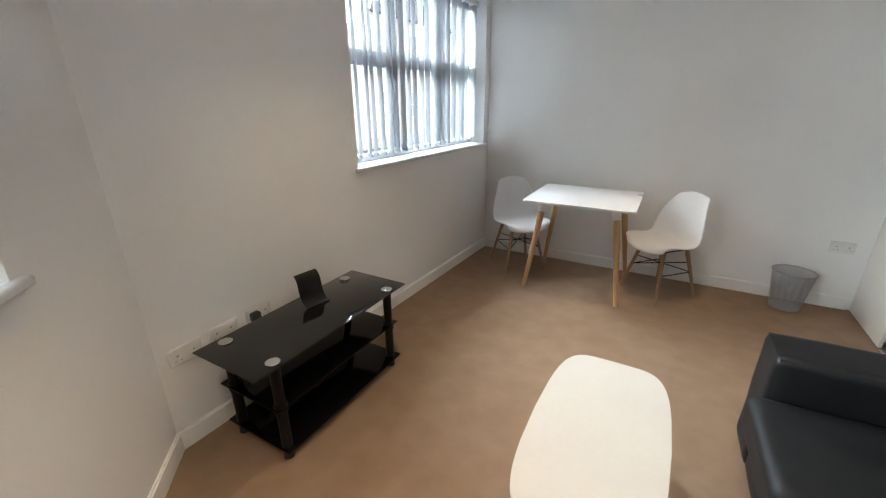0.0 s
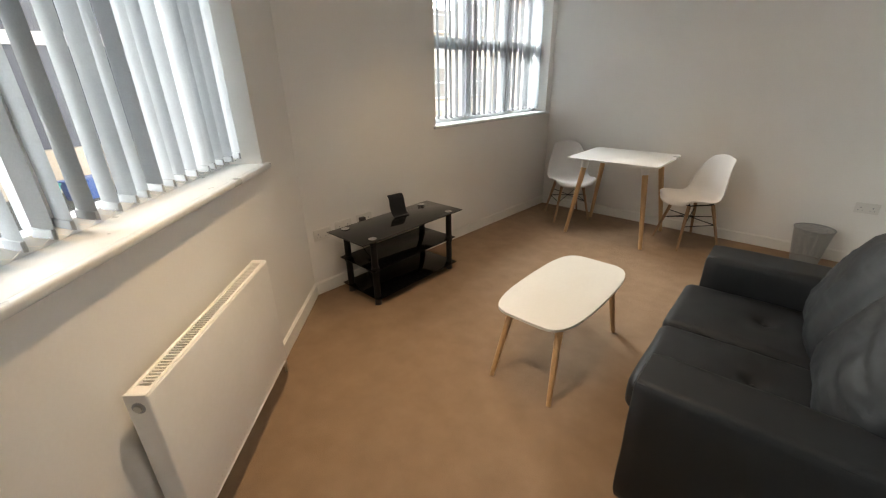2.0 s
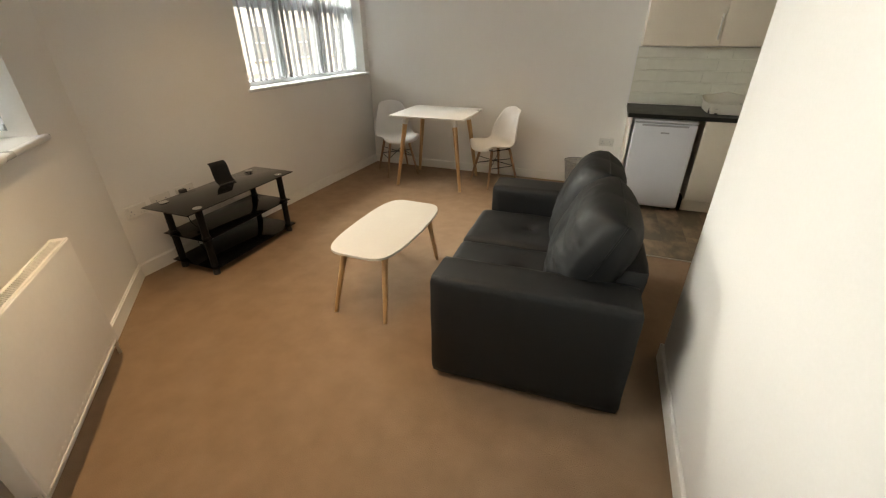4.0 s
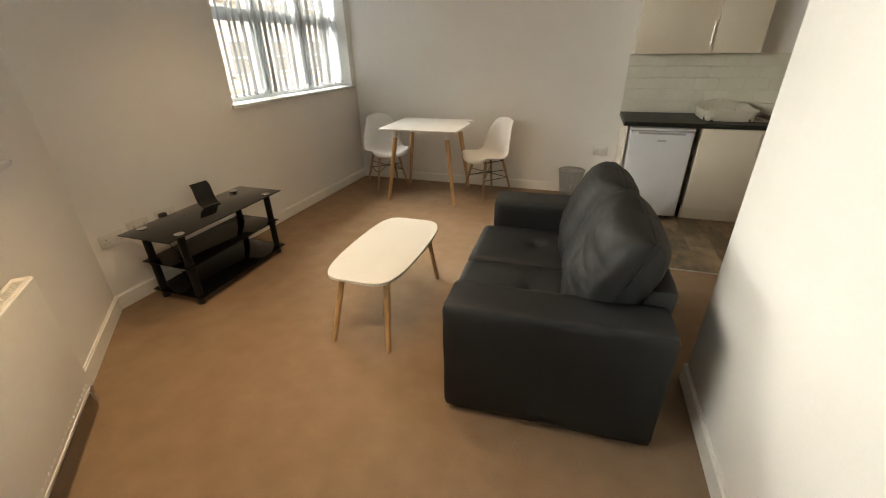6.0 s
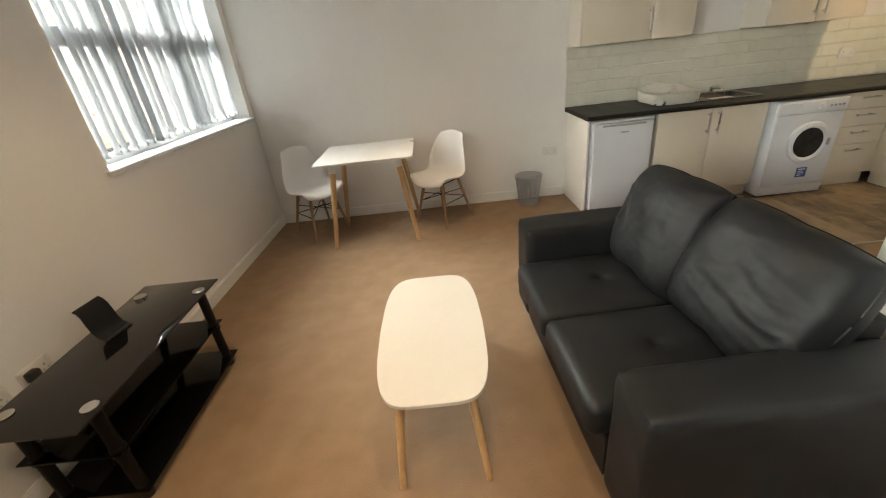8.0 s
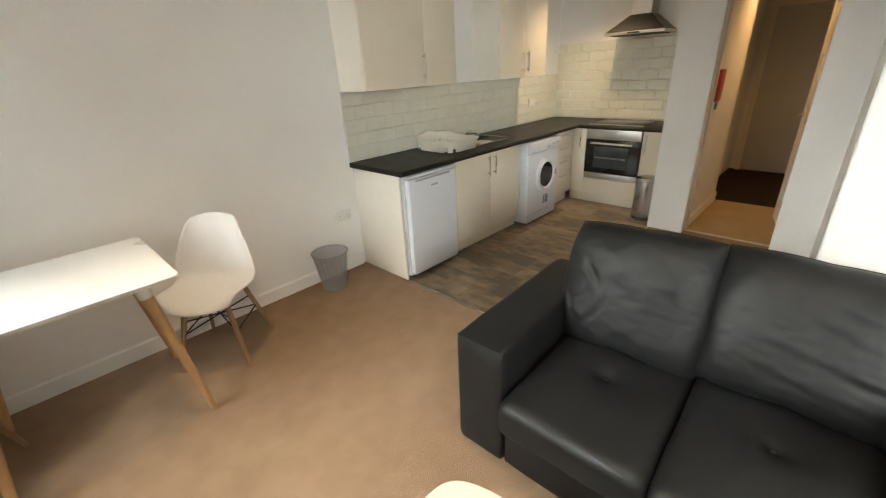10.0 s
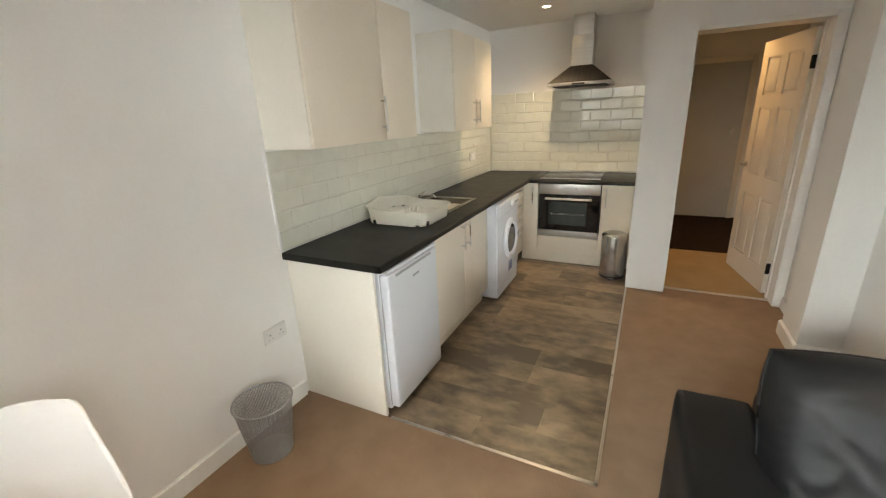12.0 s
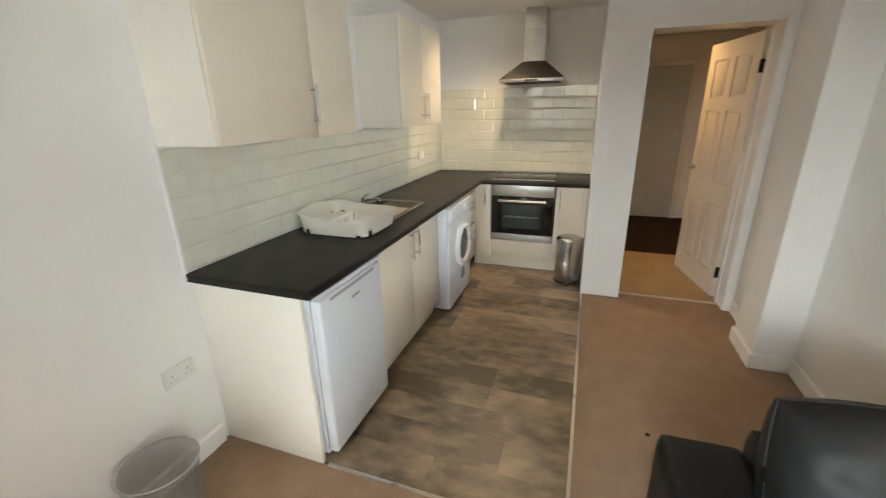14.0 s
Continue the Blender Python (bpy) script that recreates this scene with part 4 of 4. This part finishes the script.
def oven():
    o = thing("oven", "built-in stainless steel and black glass oven", "oven", far(3.41))
    w = 0.595
    part("body", box(0.01, w - 0.01, 0.02, 0.55, 0.305, 0.858), M_BLACK, o)
    part("control_panel", box(0.0, w, -0.012, 0.018, 0.752, 0.858, 0.003), M_STEEL, o, "brushed steel control panel")
    part("knob", lathe([(0.019, 0), (0.018, 0.016), (0.015, 0.020), (0.0, 0.021)], 24), M_STEEL, o, m=pose(0.36, -0.012, 0.805, 90, 0, 0))
    door = part("door", box(0.0, w, -0.014, 0.018, 0.375, 0.748, 0.004), M_BLACKGLASS, o, "black glass oven door")
    part("door_window", box(0.10, w - 0.115, -0.0165, -0.0135, 0.435, 0.672, 0.001), M_OVENGLASS, door, "dark tinted oven window")
    part("rack_bar", join(*[tube([(0.12, -0.0185, z), (w - 0.135, -0.0185, z)], 0.0012, 6) for z in (0.545, 0.556)]), M_STEEL, door)
    part("handle", join(tube([(0.07, -0.055, 0.713), (w - 0.07, -0.055, 0.713)], 0.011, 12), rod((0.085, -0.055, 0.713), (0.085, -0.012, 0.713), 0.008), rod((w - 0.085, -0.055, 0.713), (w - 0.085, -0.012, 0.713), 0.008)), M_STEEL, door, "steel bar handle")
    part("lower_trim", box(0.0, w, -0.012, 0.018, 0.305, 0.371, 0.003), M_STEEL, o, "brushed steel lower trim")


M_OVENGLASS = surface("oven_window_glass", (0.03, 0.04, 0.042), (0.05, 0.06, 0.064), 0.07, scale=3, fine=20, bump=0.0, rough_range=0.03)
oven()
# worktop, with a cut-out for the sink
SX0, SX1, SY0, SY1 = 2.70, 3.10, 3.70, 4.04
wt = thing("worktop", "black laminate kitchen worktop turning the corner", "worktop")
bits = [box(1.53, SX0, 3.52, 4.150, 0.862, 0.900), box(SX1, 4.829, 3.52, 4.150, 0.862, 0.900), box(SX0, SX1, 3.52, SY0, 0.862, 0.900), box(SX0, SX1, SY1, 4.150, 0.862, 0.900)]
part("long_run", join(*bits), M_WORKTOP, wt)
part("front_nosing", tube([(1.53, 3.521, 0.881), (4.22, 3.521, 0.881)], 0.0189, 14), M_WORKTOP, wt)
part("short_run", box(4.212, 4.829, 2.512, 3.518, 0.862, 0.900, 0.003), M_WORKTOP, wt)
part("end_nosing", tube([(4.213, 2.513, 0.881), (4.213, 3.52, 0.881)], 0.0189, 14), M_WORKTOP, wt)


def sink():
    s = thing("kitchen_sink", "stainless steel inset sink with a ridged drainer", "sink")
    part("drainer", join(box(2.25, SX0, 3.66, 4.10, 0.9005, 0.906, 0.002), box(SX1, SX1 + 0.05, 3.66, 4.10, 0.9005, 0.906, 0.002),
                         box(SX0, SX1, 3.66, SY0, 0.9005, 0.906, 0.002), box(SX0, SX1, SY1, 4.10, 0.9005, 0.906, 0.002)), M_SINK, s)
    part("bowl", join(box(SX0 + 0.001, SX0 + 0.004, SY0 + 0.001, SY1 - 0.001, 0.75, 0.904), box(SX1 - 0.004, SX1 - 0.001, SY0 + 0.001, SY1 - 0.001, 0.75, 0.904), box(SX0 + 0.004, SX1 - 0.004, SY0 + 0.001, SY0 + 0.004, 0.75, 0.904),
                      box(SX0 + 0.004, SX1 - 0.004, SY1 - 0.004, SY1 - 0.001, 0.75, 0.904), box(SX0 + 0.001, SX1 - 0.001, SY0 + 0.001, SY1 - 0.001, 0.746, 0.75)), M_SINK, s)
    for k in range(7):
        part("drainer_ridge", tube([(2.30, 3.74 + 0.045 * k, 0.906), (2.66, 3.74 + 0.045 * k, 0.906)], 0.003, 6), M_SINK, s)
    t = thing("tap", "chrome kitchen mixer tap behind the sink", "tap", pose(2.93, 4.085, 0.906))
    part("body", lathe([(0.024, 0), (0.024, 0.006), (0.016, 0.012), (0.016, 0.05), (0.0, 0.052)], 20), M_CHROME, t)
    part("lever", tube([(0, 0, 0.045), (0.03, -0.01, 0.06), (0.06, -0.02, 0.065)], 0.006), M_CHROME, t)
    part("spout", tube([(0, 0, 0.03), (0, -0.05, 0.045), (0, -0.13, 0.05), (0, -0.15, 0.035)], 0.009), M_CHROME, t)


sink()


def dish_rack():
    d = thing("dish_rack", "cream plastic dish drainer tray on the sink", "dish rack", pose(2.375, 3.85, 0.9075))
    hx, hy = 0.21, 0.235
    n = 64
    bm = bmesh.new()

    def rim(k, f, z):
        g = 2 * math.pi * k / n
        c, s = math.cos(g), math.sin(g)
        e = 5.5
        return (f * hx * math.copysign(abs(c) ** (2 / e), c), f * hy * math.copysign(abs(s) ** (2 / e), s), z)

    def high(k):
        x, y, _ = rim(k, 1.0, 0)
        # the back corners stand high, the ends dip towards the front, the back rises in a hump
        far_side = 1 / (1 + math.exp(-(y - 0.10) / 0.016))
        return 0.090 + far_side * (0.022 + 0.028 * math.exp(-(x / 0.09) ** 2))

    rings = [[bm.verts.new(rim(k, 0.93, 0.0)) for k in range(n)], [bm.verts.new(rim(k, 0.955, 0.045)) for k in range(n)],
             [bm.verts.new(rim(k, 0.98, high(k) - 0.006)) for k in range(n)], [bm.verts.new(rim(k, 1.03, high(k))) for k in range(n)],
             [bm.verts.new(rim(k, 1.03, high(k) - 0.010)) for k in range(n)]]
    for lo, hi in zip(rings, rings[1:]):
        for k in range(n):
            # arched gaps between the feet
            if lo is rings[0] and k % 32 in (4, 5, 11, 12, 20, 21, 27, 28):
                continue
            bm.faces.new((lo[k], lo[(k + 1) % n], hi[(k + 1) % n], hi[k]))
    bmesh.ops.solidify(bm, geom=list(bm.faces), thickness=0.003)
    part("tray", bm, M_RACK, d, smooth=50)
    part("tray_floor", slab([rim(k, 0.945, 0)[:2] for k in range(n)], 0.030, 0.036, 0.001), M_RACK, d)
    for k in range(9):
        part("plate_divider", tube([(-0.15 + 0.035 * k, -0.02, 0.036), (-0.15 + 0.035 * k, -0.02, 0.075), (-0.15 + 0.035 * k, 0.0, 0.080), (-0.15 + 0.035 * k, 0.02, 0.075), (-0.15 + 0.035 * k, 0.02, 0.036)], 0.003, 6), M_RACK, d)
    part("cutlery_cup", join(box(-0.165, -0.162, -0.16, -0.06, 0.003, 0.075), box(-0.115, -0.112, -0.16, -0.06, 0.003, 0.075), box(-0.162, -0.115, -0.16, -0.157, 0.003, 0.075), box(-0.162, -0.115, -0.063, -0.06, 0.003, 0.075)), M_RACK, d)


M_RACK = surface("cream_plastic", (0.84, 0.82, 0.74), (0.87, 0.85, 0.78), 0.4, scale=4, fine=80, bump=0.03, bump_size=0.0005)
dish_rack()


def fridge():
    f = thing("fridge", "white undercounter fridge standing under the worktop", "fridge", pose(1.595, 3.522, 0))
    w = 0.52
    part("body", box(0.004, w - 0.004, 0.055, 0.57, 0.02, 0.845, 0.006), M_WHITEGOODS, f)
    part("worktop_lid", box(0.0, w, 0.0, 0.57, 0.828, 0.850, 0.007, 3), M_WHITEGOODS, f)
    d = part("door", box(0.0, w, 0.0, 0.050, 0.045, 0.822, 0.012, 4), M_WHITEGOODS, f)
    part("grip_recess", box(0.07, w - 0.07, -0.0008, 0.010, 0.795, 0.812, 0.002), M_GREYPL, d, "grey moulded grip strip")
    part("badge", box(0.235, 0.305, -0.0012, 0.004, 0.735, 0.748), M_GREYPL, d, "small grey badge")
    part("gasket", box(0.006, w - 0.006, 0.050, 0.056, 0.05, 0.82), M_GREYPL, f, "grey rubber door gasket")
    for x in (0.05, w - 0.05):
        part("foot", rod((x, 0.09, 0), (x, 0.09, 0.022), 0.018), M_BLACKPL, f)
        part("foot", rod((x, 0.50, 0), (x, 0.50, 0.022), 0.018), M_BLACKPL, f)


fridge()


def washing_machine():
    f = thing("washing_machine", "white front-loading washing machine under the worktop", "washing machine", pose(3.165, 3.495, 0))
    w = 0.59
    part("body", box(0.0, w, 0.018, 0.56, 0.012, 0.848, 0.008, 3), M_WHITEGOODS, f)
    part("front_panel", box(0.002, w - 0.002, 0.0, 0.020, 0.10, 0.735, 0.008, 3), M_WHITEGOODS, f)
    part("control_panel", box(0.0, w, -0.010, 0.019, 0.738, 0.846, 0.010, 3), M_WHITEGOODS, f)
    part("kickboard", box(0.004, w - 0.004, 0.004, 0.020, 0.014, 0.097, 0.003), M_WHITEGOODS, f)
    part("detergent_drawer", box(0.02, 0.19, -0.016, -0.006, 0.752, 0.832, 0.006, 3), M_WHITEGOODS, f)
    part("dial", lathe([(0.030, 0), (0.028, 0.016), (0.022, 0.020), (0.0, 0.021)], 28), M_WHITEGOODS, f, m=pose(0.36, -0.010, 0.792, 90, 0, 0))
    for x in (0.44, 0.475, 0.51, 0.545):
        part("button", rod((x, -0.009, 0.79), (x, -0.016, 0.79), 0.009), M_GREYPL, f, "grey push button")
    at = pose(w / 2 + 0.03, 0.0, 0.485, 90, 0, 0)
    door = part("porthole_ring", lathe([(0.135, -0.005), (0.178, 0.0), (0.185, 0.012), (0.176, 0.030), (0.150, 0.036), (0.132, 0.022), (0.128, 0.0)], 44), M_WHITEGOODS, f, "round white porthole door ring", m=at)
    part("porthole_glass", lathe([(0.131, 0.018), (0.115, 0.010), (0.08, -0.004), (0.04, -0.012), (0.0, -0.014)], 40), M_DRUM, door, "dark porthole glass bowl")
    part("door_catch", box(0.146, 0.176, -0.03, 0.03, 0.028, 0.040, 0.004), M_GREYPL, door)
    part("energy_label", box(0.31, 0.405, -0.0012, 0.004, 0.165, 0.255), M_BLUE, f, "blue printed sticker")
    lab = part("sticker_text", join(box(0.325, 0.39, -0.002, 0.0, 0.235, 0.243), box(0.325, 0.37, -0.002, 0.0, 0.217, 0.223), box(0.325, 0.38, -0.002, 0.0, 0.200, 0.206), box(0.325, 0.36, -0.002, 0.0, 0.180, 0.188)), M_PLASTIC, f, "white lines of print")
    for x in (0.06, w - 0.06):
        for y in (0.06, 0.5):
            part("foot", rod((x, y, 0), (x, y, 0.014), 0.02), M_BLACKPL, f)


M_DRUM = surface("dark_porthole_glass", (0.015, 0.015, 0.017), (0.04, 0.04, 0.042), 0.05, scale=5, fine=30, bump=0.0, rough_range=0.03)
washing_machine()


def cooker_hood():
    h = thing("cooker_hood", "stainless steel chimney cooker hood on the wall", "cooker hood", pose(4.83, 3.115, 0))
    bm = bmesh.new()
    lo = [bm.verts.new(p) for p in ((-0.37, -0.30, 1.815), (-0.001, -0.30, 1.815), (-0.001, 0.30, 1.815), (-0.37, 0.30, 1.815))]
    hi = [bm.verts.new(p) for p in ((-0.23, -0.105, 1.975), (-0.001, -0.105, 1.975), (-0.001, 0.105, 1.975), (-0.23, 0.105, 1.975))]
    bm.faces.new(lo[::-1]), bm.faces.new(hi)
    for k in range(4):
        bm.faces.new((lo[k], lo[(k + 1) % 4], hi[(k + 1) % 4], hi[k]))
    bmesh.ops.bevel(bm, geom=list(bm.edges), offset=0.003, segments=2, affect="EDGES")
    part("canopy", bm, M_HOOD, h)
    part("front_rim", box(-0.374, -0.001, -0.302, 0.302, 1.788, 1.816, 0.003), M_STEEL, h, "bright steel lower rim")
    part("filter", box(-0.34, -0.03, -0.25, 0.25, 1.782, 1.789), M_BLACK, h, "dark grease filter")
    part("button_panel", box(-0.377, -0.372, -0.06, 0.06, 1.794, 1.810, 0.001), M_BLACKPL, h)
    part("chimney", box(-0.22, -0.001, -0.100, 0.100, 1.974, 2.25, 0.003), M_STEEL, h)
    part("chimney_upper", box(-0.213, -0.001, -0.093, 0.093, 2.25, 2.429, 0.003), M_STEEL, h)


cooker_hood()
hob = thing("hob", "black glass electric hob set in the worktop", "hob")
part("glass", box(4.30, 4.78, 2.83, 3.41, 0.9005, 0.907, 0.002), M_BLACKSHELF, hob)
for x in (4.294, 4.78):
    part("trim", box(x, x + 0.006, 2.824, 3.416, 0.9003, 0.908), M_STEEL, hob, "thin steel trim")
for x, y, r in ((4.42, 2.98, 0.09), (4.42, 3.26, 0.075), (4.66, 2.98, 0.075), (4.66, 3.26, 0.09)):
    part("cooking_zone", tube([(x + r * math.cos(2 * math.pi * k / 32), y + r * math.sin(2 * math.pi * k / 32), 0.9065) for k in range(33)], 0.0012, 5), M_GREYPL, hob, "thin grey zone ring")

pb = thing("pedal_bin", "small brushed steel pedal bin by the kitchen wall", "pedal bin", pose(4.10, 2.645, 0))
part("body", lathe([(0.112, 0.022), (0.114, 0.03), (0.114, 0.395), (0.112, 0.40), (0.0, 0.40)], 40), M_BINSTEEL, pb)
part("lid", lathe([(0.116, 0.402), (0.116, 0.412), (0.108, 0.425), (0.08, 0.438), (0.04, 0.445), (0.0, 0.446)], 40), M_BINSTEEL, pb, "domed steel lid")
part("base_ring", lathe([(0.118, 0.0), (0.118, 0.020), (0.113, 0.024), (0.0, 0.024)], 40), M_BLACKPL, pb, "black plastic base")
part("pedal", box(-0.150, -0.105, -0.025, 0.025, 0.006, 0.014, 0.003), M_BLACKPL, pb)
socket_plate("wall_socket", pose(4.22, 4.143, 1.13), "white double wall socket on the tiled splashback", rockers=False)


# ---- ceiling lights ----
def downlight(x, y, watts, tone, beam):
    d = thing("downlight", "round recessed ceiling downlight, lit warm", "ceiling light", pose(x, y, CEIL), group="ceiling downlights")
    part("bezel", lathe([(0.046, -0.001), (0.046, -0.005), (0.040, -0.008), (0.034, -0.004), (0.033, -0.001)], 32), M_PLASTIC, d, "white bezel")
    part("lamp_face", lathe([(0.033, -0.0015), (0.03, -0.003), (0.0, -0.0032)], 28), M_BULB, d, "glowing lamp face")
    lamp("downlight_beam", "SPOT", look((x, y, CEIL - 0.012), (x, y, 0)), watts, tone, cone=(beam, 0.95), radius=0.035)


# the one near the canted window is an added fill
for x, y, e, tone, beam in DOWNLIGHTS:
    downlight(x, y, e, tone, beam)

# ---- outside ----
ground = solid("ground", box(-400, 400, -400, 400, -0.75, -0.55), M_ASPHALT, "grey asphalt street", "ground", "structure", smooth=0)
pavement = solid("pavement", join(box(-3.6, -1.9, 0.0, 40, -0.549, -0.43), box(-14.0, -11.5, -30, 60, -0.549, -0.43)), M_PAVE, "grey paved footway", "pavement", "structure", smooth=0)


def house(m, width, wall_mat, label, storeys, bays, roof=True, band=None):
    h = thing("house", label, "house", m)
    tall = 3.0 * storeys
    part("wall", box(0, width, 0, 6, 0, tall), wall_mat, h)
    if roof:
        bm = bmesh.new()
        a = [bm.verts.new(p) for p in ((-0.2, -0.3, tall), (width + 0.2, -0.3, tall), (width + 0.2, 6.3, tall), (-0.2, 6.3, tall), (-0.2, 3, tall + 2.4), (width + 0.2, 3, tall + 2.4))]
        for f in ((0, 1, 5, 4), (2, 3, 4, 5), (0, 4, 3), (1, 2, 5), (3, 2, 1, 0)):
            bm.faces.new([a[k] for k in f])
        part("roof", bm, M_SLATE, h, "grey slate pitched roof", smooth=0)
    if band:
        part("band_course", box(-0.02, width + 0.02, -0.06, 0.0, 2.7, 2.95), band, h)
    step = width / max(1, bays)
    for s in range(storeys):
        for k in range(bays):
            x, z = step * (k + 0.5), 3.0 * s + 0.9
            wdw = part("window", join(box(x - 0.55, x - 0.48, -0.05, 0.02, z, z + 1.5), box(x + 0.48, x + 0.55, -0.05, 0.02, z, z + 1.5), box(x - 0.48, x + 0.48, -0.05, 0.02, z + 1.42, z + 1.5),
                                      box(x - 0.48, x + 0.48, -0.05, 0.02, z, z + 0.08), box(x - 0.48, x + 0.48, -0.045, 0.02, z + 0.72, z + 0.79)), M_UPVC, h, "white sash window frame")
            part("pane", box(x - 0.48, x + 0.48, -0.02, -0.012, z + 0.08, z + 1.42), M_HOUSEGLASS, wdw, "grey reflecting window pane")
            part("sill", box(x - 0.62, x + 0.62, -0.12, 0.0, z - 0.09, z - 0.001), M_RENDER, wdw)
    return h


# terrace across the street, seen through the side window
for k in range(4):
    house(pose(-14.0, 2.2 + 6.1 * k, -0.43, 0, 0, 90), 6.0, M_PALEHOUSE, "pale rendered terraced house across the street", 2, 2)
# dark clad block seen through the canted window
house(pose(-11.5, -0.9, -0.43, 0, 0, 90), 2.9, M_DARKCLAD, "blue-grey clad building across the street", 2, 0, roof=False, band=M_UPVC)
for x, y, mat, tag in ((-9.3, -0.15, M_TEAL, "teal"), (-9.4, 0.55, M_BLUE, "blue"), (-9.2, 1.9, M_YELLOW, "yellow")):
    b = thing("recycling_box", tag + " plastic recycling box standing in the street", "recycling box", pose(x, y, -0.55, 0, 0, 20), group="street boxes")
    body = box(-0.22, 0.22, -0.30, 0.30, 0.0, 0.36, 0.02)
    for v in body.verts:
        v.co.x *= 0.86 + 0.14 * v.co.z / 0.36
        v.co.y *= 0.88 + 0.12 * v.co.z / 0.36
    part("body", body, mat, b)
    part("rim", box(-0.235, 0.235, -0.315, 0.315, 0.361, 0.39, 0.01), mat, b)
lint = solid("lint", lathe([(0.011, 0.0), (0.013, 0.002), (0.007, 0.005), (0.0, 0.006)], 9), M_MAT, "small dark speck of lint on the carpet", "lint", m=pose(2.217, 2.145, 0.0))
wallk = solid("garden_wall", box(-10.6, -10.35, -6.0, 12.0, -0.549, 0.30, 0.01), M_RENDER, "low pale rendered garden wall by the street", "wall")


# ---- small pieces of walls and floors ----
def bevelled_tile(w, h, side):
    """A metro tile; side is how far its bevel runs in at the short ends."""
    bm = box(-w / 2, w / 2, -0.004, 0.0, -h / 2, h / 2)
    front = [f for f in bm.faces if f.normal.y < -0.5][0]
    bmesh.ops.inset_individual(bm, faces=[front], thickness=0.011, depth=0.0)
    for v in front.verts:
        v.co.y -= 0.0028
        v.co.x += math.copysign(0.011 - side, v.co.x)
    return finish("tile", bm, M_TILE, 0)


def tiling(name, label, m, length, z0, rows, side, tw=0.20, th=0.10, gap=0.003):
    t = solid(name, box(0, length, -0.004, -0.0005, z0, z0 + rows * (th + gap)), M_GROUT, label, "tiles", "structure", m, smooth=0)
    made = {}
    for r in range(rows):
        x = -(tw + gap) / 2 if r % 2 else 0.0
        while x < length - 0.01:
            a, b = max(0.001, x), min(length - 0.001, x + tw + gap - 0.0016)
            if b - a > 0.03:
                key = round(b - a, 3)
                made.setdefault(key, bevelled_tile(b - a, th, side))
                o = new("tile", made[key])
                o.parent = t
                o.matrix_basis = Matrix.Translation(((a + b) / 2, -0.004, z0 + gap + th / 2 + r * (th + gap)))
            x += tw + gap
    return t


tiling("wall_tiles", "cream bevelled metro tile splashback", pose(1.535, 4.155, 0), 3.285, 0.904, 5, 0.003, th=0.1015)
tiling("wall_tiles", "cream bevelled metro tiles under the cooker hood", pose(4.83, 4.145, 0, 0, 0, -90), 1.63, 0.904, 8, 0.009, th=0.1045)
trim = solid("tile_trim", box(1.525, 1.535, 4.141, 4.1545, 0.901, 1.434), M_PLASTIC, "white plastic tile edge trim", "trim", "structure", smooth=0)

PL, PW = 0.90, 0.19
me_cache = {}
rnd = random.Random(4)
x = 1.571
while x < 4.83:
    w = min(PW, 4.83 - x) - 0.0006
    y = 2.51 - rnd.choice((0.0, 0.3, 0.6, 0.45))
    while y < 4.15:
        a, b = max(y, 2.51), min(y + PL, 4.15)
        if b - a > 0.02:
            key = (round(w, 3), round(b - a, 3))
            if key not in me_cache:
                me_cache[key] = finish("plank", box(0, w, 0, b - a - 0.0006, -0.004, 0.001), M_VINYL, 0)
            p = new("plank", me_cache[key])
            p.parent = floor_kitchen
            p.matrix_basis = Matrix.Translation((x, a, 0))
        y += PL
    x += PW
